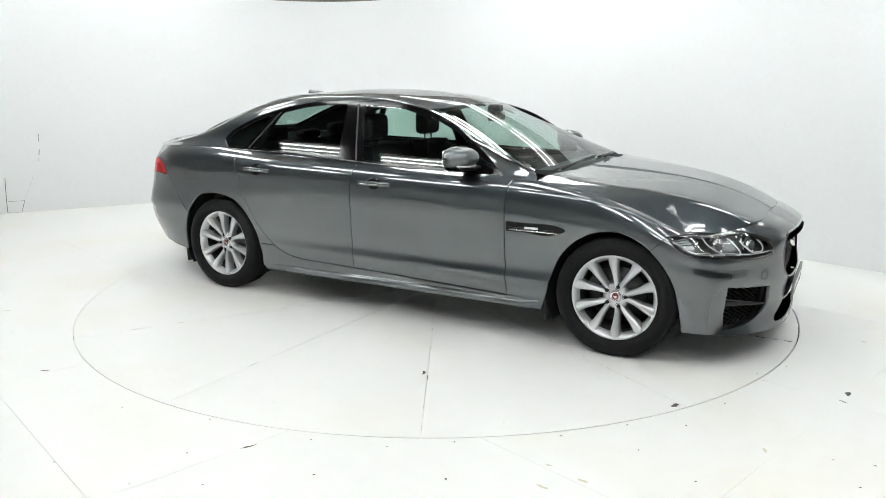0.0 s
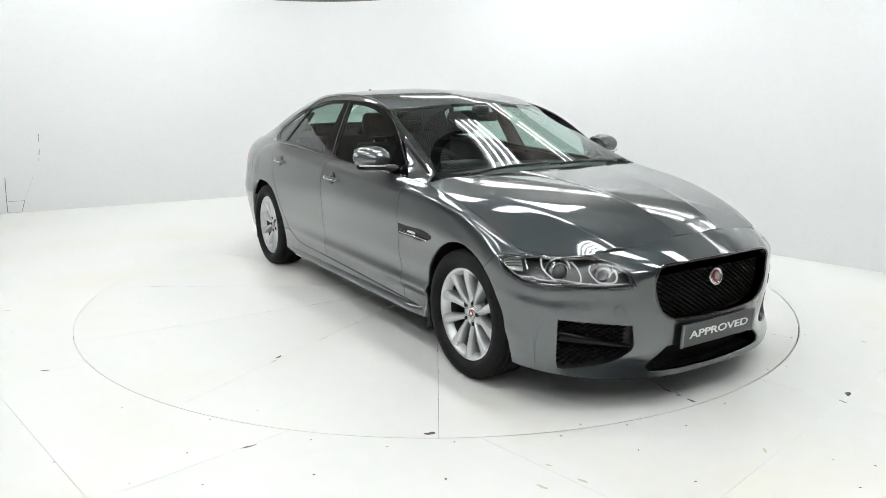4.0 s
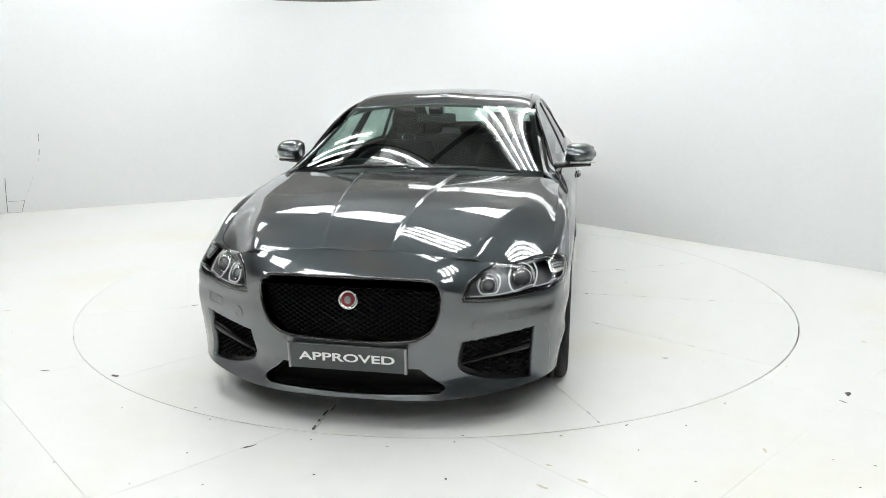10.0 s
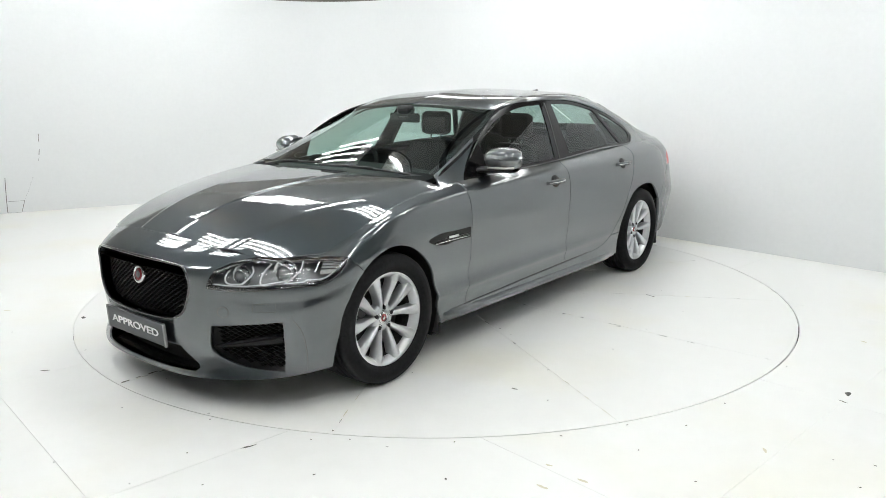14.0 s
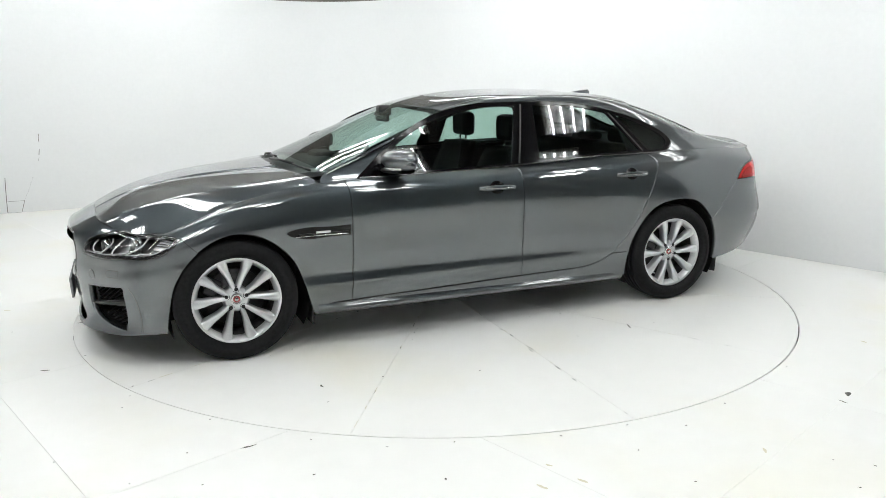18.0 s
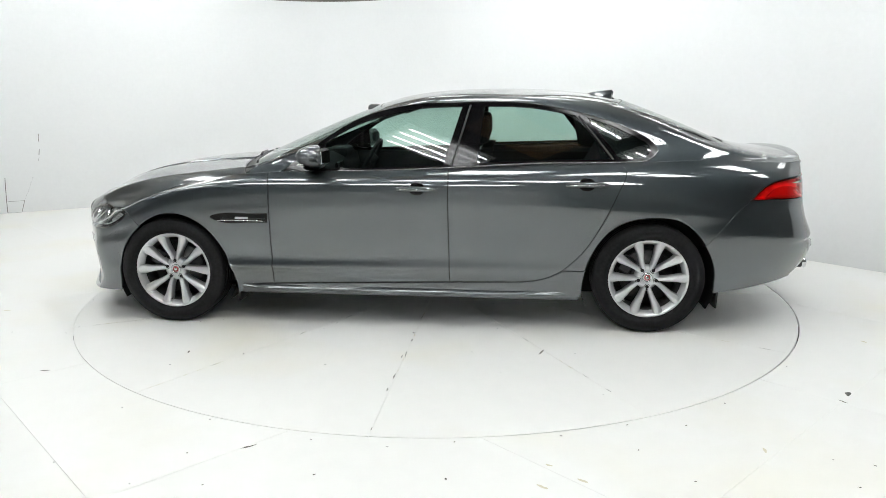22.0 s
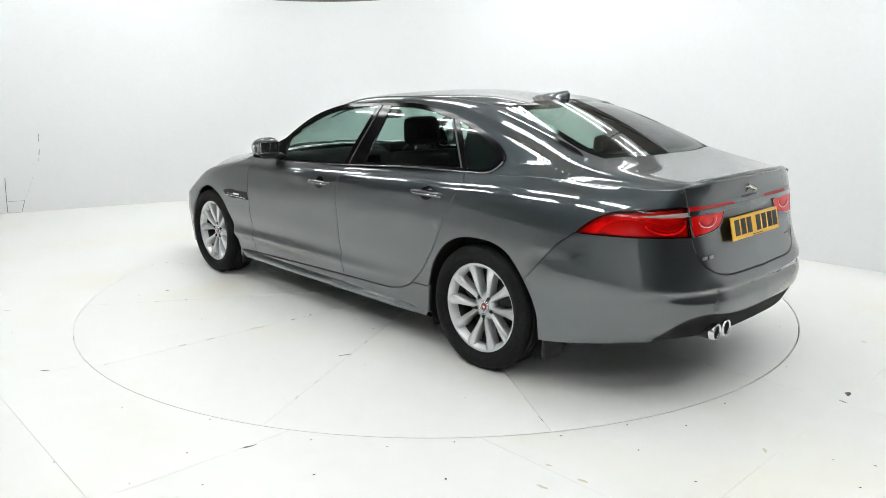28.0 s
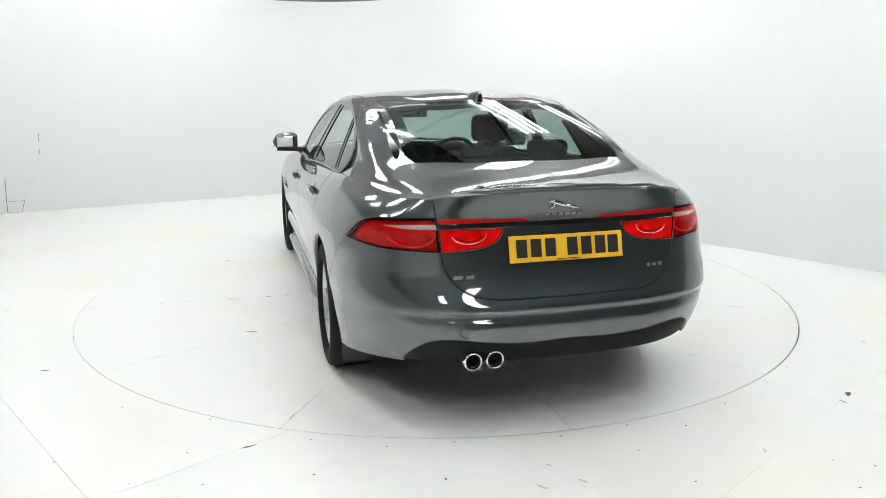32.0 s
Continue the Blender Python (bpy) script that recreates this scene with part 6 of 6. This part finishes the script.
    for k, y in enumerate((.205, .140, .075, -.025, -.090, -.155, -.215)):
        part("plate_bar", box_bm(.002, -y - .024, -.036, .0052, -y + .024, .040, .0), M_PLATEBAR, pl)
    part("plate_line", box_bm(.002, -.05, -.0505, .0048, .06, -.047), M_PLATEBAR, pl)
    # plain silver shapes on the boot
    def on_lid(y, z, lift=.004):
        u = ring.find([[-2.49, abs(y), z]], (.02, 1, 1), (14, 17))[0]
        p = ring.at([u[0]], [u[1]])[0]
        return Vector((p[0] - lift, y, p[2]))
    em = tube("boot_emblem", [on_lid(y, z) for y, z in ((.075, .990), (.060, .998), (.040, .992), (.015, .984), (-.015, .978), (-.045, .970), (-.075, .962))], [.004, .008, .009, .010, .008, .007, .003], M_CHROME, car, label="plain silver emblem shape on the boot")
    tube("emblem_leg", [on_lid(.045, .99), on_lid(.05, .975), on_lid(.062, .968)], .004, M_CHROME, em, seg=6)
    tube("emblem_leg", [on_lid(-.03, .975), on_lid(-.035, .962), on_lid(-.02, .957)], .004, M_CHROME, em, seg=6)
    for k in range(6):
        y = .075 - .03 * k
        part("silver_bar", box_bm(-.003, -.010, -.005, .003, .010, .005, .001), M_DISC, car, "small silver badge bar").location = on_lid(y, .943, .003)
    for y, w in ((.475, .030), (.425, .024), (-.40, .012), (-.43, .012), (-.46, .012)):
        part("silver_bar", box_bm(-.003, -w * .7, -.007, .003, w * .7, .007, .001), M_DISC, car, "small silver badge bar").location = on_lid(y, .70, .002)
    # rear sensors and tow cover
    for y, z, r in ((.44, .555, .011), (-.44, .555, .011), (.15, .555, .011), (-.15, .555, .011), (.46, .485, .027)):
        u = ring.find([[-2.55, abs(y), z]], (.02, 1, 1), (13, 17))[0]
        p = ring.at([u[0]], [u[1]])[0]
        spot("sensor", (p[0], math.copysign(p[1], y), p[2]), (-1, 0, 0), [(r * .88, .0012), (r * .9, .0006), (r, .0006), (r * 1.03, .0014), (r * 1.05, -.002)], M_PAINT if r < .02 else M_SEAM, car, 24, "round sensor cover")
    # fuel flap on the right flank
    fl = outline(ring, [(-1.815, None, .895), (-1.69, None, .90), (-1.665, None, .88, "s"), (-1.66, None, .81, "s"), (-1.68, None, .785), (-1.79, None, .775), (-1.82, None, .80, "s"), (-1.835, None, .87, "s")], (10, 14))
    ribbon("fuel_flap_seam", ring, np.concatenate([fl, fl[:1]]), .003, .0006, M_SEAM, car, True)


def seat(x, y, parent):
    rows = []
    for t in np.linspace(0, 1, 14):
        xx = x + .27 - .54 * t
        w = .25 - .03 * abs(2 * t - 1) ** 3
        z = .52 - .06 * t
        rows.append([(xx, y + q * w, z + .05 * abs(q) ** 3 - (.16 if abs(q) > 1 else 0)) for q in (-1.02, -1, -.8, -.4, 0, .4, .8, 1, 1.02)])
    v, f = quad_strip(rows)
    st = tagged(mesh_ob("seat", v, f, M_LEATHER, parent, True), "black leather seat")
    rows = []
    for t in np.linspace(0, 1, 16):
        z = .46 + .60 * t
        xx = x - .24 - .20 * t
        w = .26 - .10 * t ** 3
        rows.append([(xx + .05 * abs(q) ** 3 + (0 if abs(q) <= 1 else -.12), y + q * w, z) for q in (-1.02, -1, -.8, -.4, 0, .4, .8, 1, 1.02)] + [(xx - .12, y - w, z)])
    v, f = quad_strip(rows)
    n = len(rows[0])
    f.append(tuple((len(rows) - 1) * n + k for k in range(n)))
    mesh_ob("seat_back", v, f, M_LEATHER, st, True)
    bm = box_bm(x - .53, y - .13, 1.10, x - .43, y + .13, 1.28, .04)
    part("headrest", bm, M_LEATHER, st)
    for d in (-.05, .05):
        tube("headrest_post", [(x - .47, y + d, 1.02), (x - .48, y + d, 1.12)], .007, M_CHROME, st, seg=6)


def build_interior():
    # tub
    rows = []
    for x in np.linspace(1.0, -1.95, 40):
        zc = .42 if x > -1.3 else .42 + .55 * min(1, (-1.3 - x) / .4)
        rows.append([(x, yy, z) for yy, z in ((-.78, .95), (-.76, .80), (-.72, .5), (-.70, zc), (-.25, zc), (0, zc + .05), (.25, zc), (.70, zc), (.72, .5), (.76, .80), (.78, .95))])
    v, f = quad_strip(rows)
    tub = tagged(mesh_ob("cabin_lining", v, f, M_INT, car, True), "dark cabin lining and door trims")
    # dashboard
    rows = []
    for y in np.linspace(-.74, .74, 30):
        b = .015 * math.cos(y * 4)
        rows.append([(1.04, y, .965), (.85, y, .985 + b * .3), (.68, y, .985 + b), (.60, y, .955), (.58, y, .86), (.66, y, .70), (.72, y, .50)])
    v, f = quad_strip(rows)
    dash = tagged(mesh_ob("dashboard", v, f, M_INT, car, True), "black dashboard")
    part("screen", box_bm(.575, -.12, .84, .59, .12, .94, .004), M_GLOSS, dash)
    # binnacle and steering wheel on the right
    part("binnacle", box_bm(.58, -.52, .94, .74, -.22, 1.02, .03), M_INT, dash)
    c = Vector((.43, -.37, .90))
    q = pose(0, 0, 0, 0, 62, 0).to_3x3()
    pts = [c + q @ Vector((.185 * math.cos(a), .185 * math.sin(a), 0)) for a in np.linspace(0, 2 * math.pi, 40, endpoint=False)]
    sw = tube("steering_wheel", pts, .016, M_INT, car, True, 10, "black steering wheel")
    for a in (math.radians(90), math.radians(-90), math.radians(0)):
        tube("steering_spoke", [c + q @ Vector((.05 * math.cos(a), .05 * math.sin(a), -.01)), c + q @ Vector((.18 * math.cos(a), .18 * math.sin(a), 0))], .018, M_INT, sw)
    spot("steering_boss", c, q @ Vector((0, 0, 1)), [(0, .03), (.05, .025), (.075, 0), (.06, -.05)], M_INT, sw)
    for y in (-.37, .37):
        seat(.02, y, car)
    # rear bench
    rows = []
    for y in np.linspace(-.66, .66, 25):
        b = .02 * math.cos(y * 9)
        rows.append([(-.62, y, .50), (-.66, y, .56 + b), (-1.0, y, .54), (-1.12, y, .56), (-1.25 + b, y, .90), (-1.32, y, 1.05), (-1.40, y, 1.06), (-1.95, y, 1.07)])
    v, f = quad_strip(rows)
    bench = tagged(mesh_ob("rear_bench", v, f, M_LEATHER, car, True), "black leather rear bench")
    for y in (-.40, 0, .40):
        part("headrest", box_bm(-1.42, y - .12, 1.06, -1.32, y + .12, 1.17 if y else 1.13, .035), M_LEATHER, bench)
    # headlining and mirror
    rows = []
    for x in np.linspace(.18, -1.36, 26):
        u = np.full(13, x)
        v = np.linspace(2.2, 5, 13)
        p = cabin_skin.at(u, v) - np.array([0, 0, .03])
        rows.append([tuple(a) for a in p * [1, .96, 1]] + [(a[0], -a[1] * .96, a[2]) for a in p[::-1][1:]])
    v, f = quad_strip(rows)
    tagged(mesh_ob("headlining", v, f, M_LEATHER, car, True), "dark headlining")
    mr = part("interior_mirror", box_bm(.315, -.13, 1.235, .335, .13, 1.295, .012), M_GLOSS, car, "black interior mirror")
    part("mirror_mount", box_bm(.27, -.05, 1.27, .36, .05, 1.345, .02), M_BLACK, mr)
    # trims inside the rear pillars
    for sgn, how in ((1, "one"), (-1, "mirror")):
        trim = outline(flank_skin, [(-1.20, None, 1.02), (-1.13, None, 1.30), (-1.32, None, 1.25, "s"), (-1.50, None, 1.17, "s"), (-1.64, None, 1.08), (-1.60, None, 1.0)], (-1.7, 1))
        panel("pillar_trim", flank_skin, trim, M_INT, car, gap=0, depth=.02, off=-.055, how=how, label="dark trim inside the rear pillar")
    # black band round the screens
    for nm, cb, sides in (("screen_band", screen_skin, ([(.93, .742, None), (.70, .709, None, "s"), (.45, .670, None, "s"), (.22, .633, None, "s"), (.148, .600, None)], [(.15, .600, None), (.205, .40, None, "s"), (.24, .004, None)])), ("rear_screen_band", back_skin, ([(-1.31, .522, None), (-1.50, .529, None, "s"), (-1.70, .542, None, "s"), (-1.90, .542, None, "s"), (-1.955, .522, None)], [(-1.31, .522, None), (-1.365, .30, None, "s"), (-1.39, .004, None)], [(-1.955, .522, None), (-2.01, .30, None, "s"), (-2.025, .004, None)]))):
        for pts in sides:
            for mirror in (False, True):
                ribbon(nm, cb, line(pts, cb), .11 if nm[0] == "r" else .075, -.004, M_FRAME, car, mirror, "black ceramic band of the glass")


build_lids()
build_running_gear()
build_details()
build_interior()


def motions():
    # the turntable's heading, in degrees
    turn = [(0, -30.11), (0.5, -33.50), (1, -36.89), (1.5, -40.49), (2, -44.45), (2.5, -47.75), (3, -51.15), (3.5, -54.77), (5.5, -68.97), (6, -72.80), (6.5, -76.14), (7, -79.68), (7.5, -83.03),
            (8, -86.99), (8.5, -90.27), (9, -93.87), (9.5, -97.20), (10, -101.16), (10.5, -104.66), (11, -107.89), (11.5, -111.26), (12, -115.19), (12.5, -118.61), (13, -121.95), (13.5, -125.19),
            (14, -129.18), (14.5, -132.61), (16.5, -146.67), (17, -150.15), (17.5, -153.49), (18, -157.24), (18.5, -160.89), (19, -164.37), (19.5, -167.52), (20, -171.46), (20.5, -175.07)]
    turn += [(21, -178.45), (21.5, -181.66), (22, -185.33), (22.5, -188.79), (23, -192.31), (23.5, -195.37), (24, -199.17), (24.5, -202.67), (25, -206.32), (25.5, -209.32), (27.5, -223.20), (28, -226.82),
             (28.5, -230.24), (29, -233.83), (29.5, -236.95), (30, -240.61), (30.5, -244.06), (31, -247.76), (31.5, -251.06), (32, -254.71)]
    walk(car, [(t, pose(0, 0, 0, 0, 0, a) @ pose(.1138, .0855, 0)) for t, a in turn])
    walk(table, [(t, pose(0, 0, 0, 0, 0, a + 58.9)) for t, a in turn])


motions()
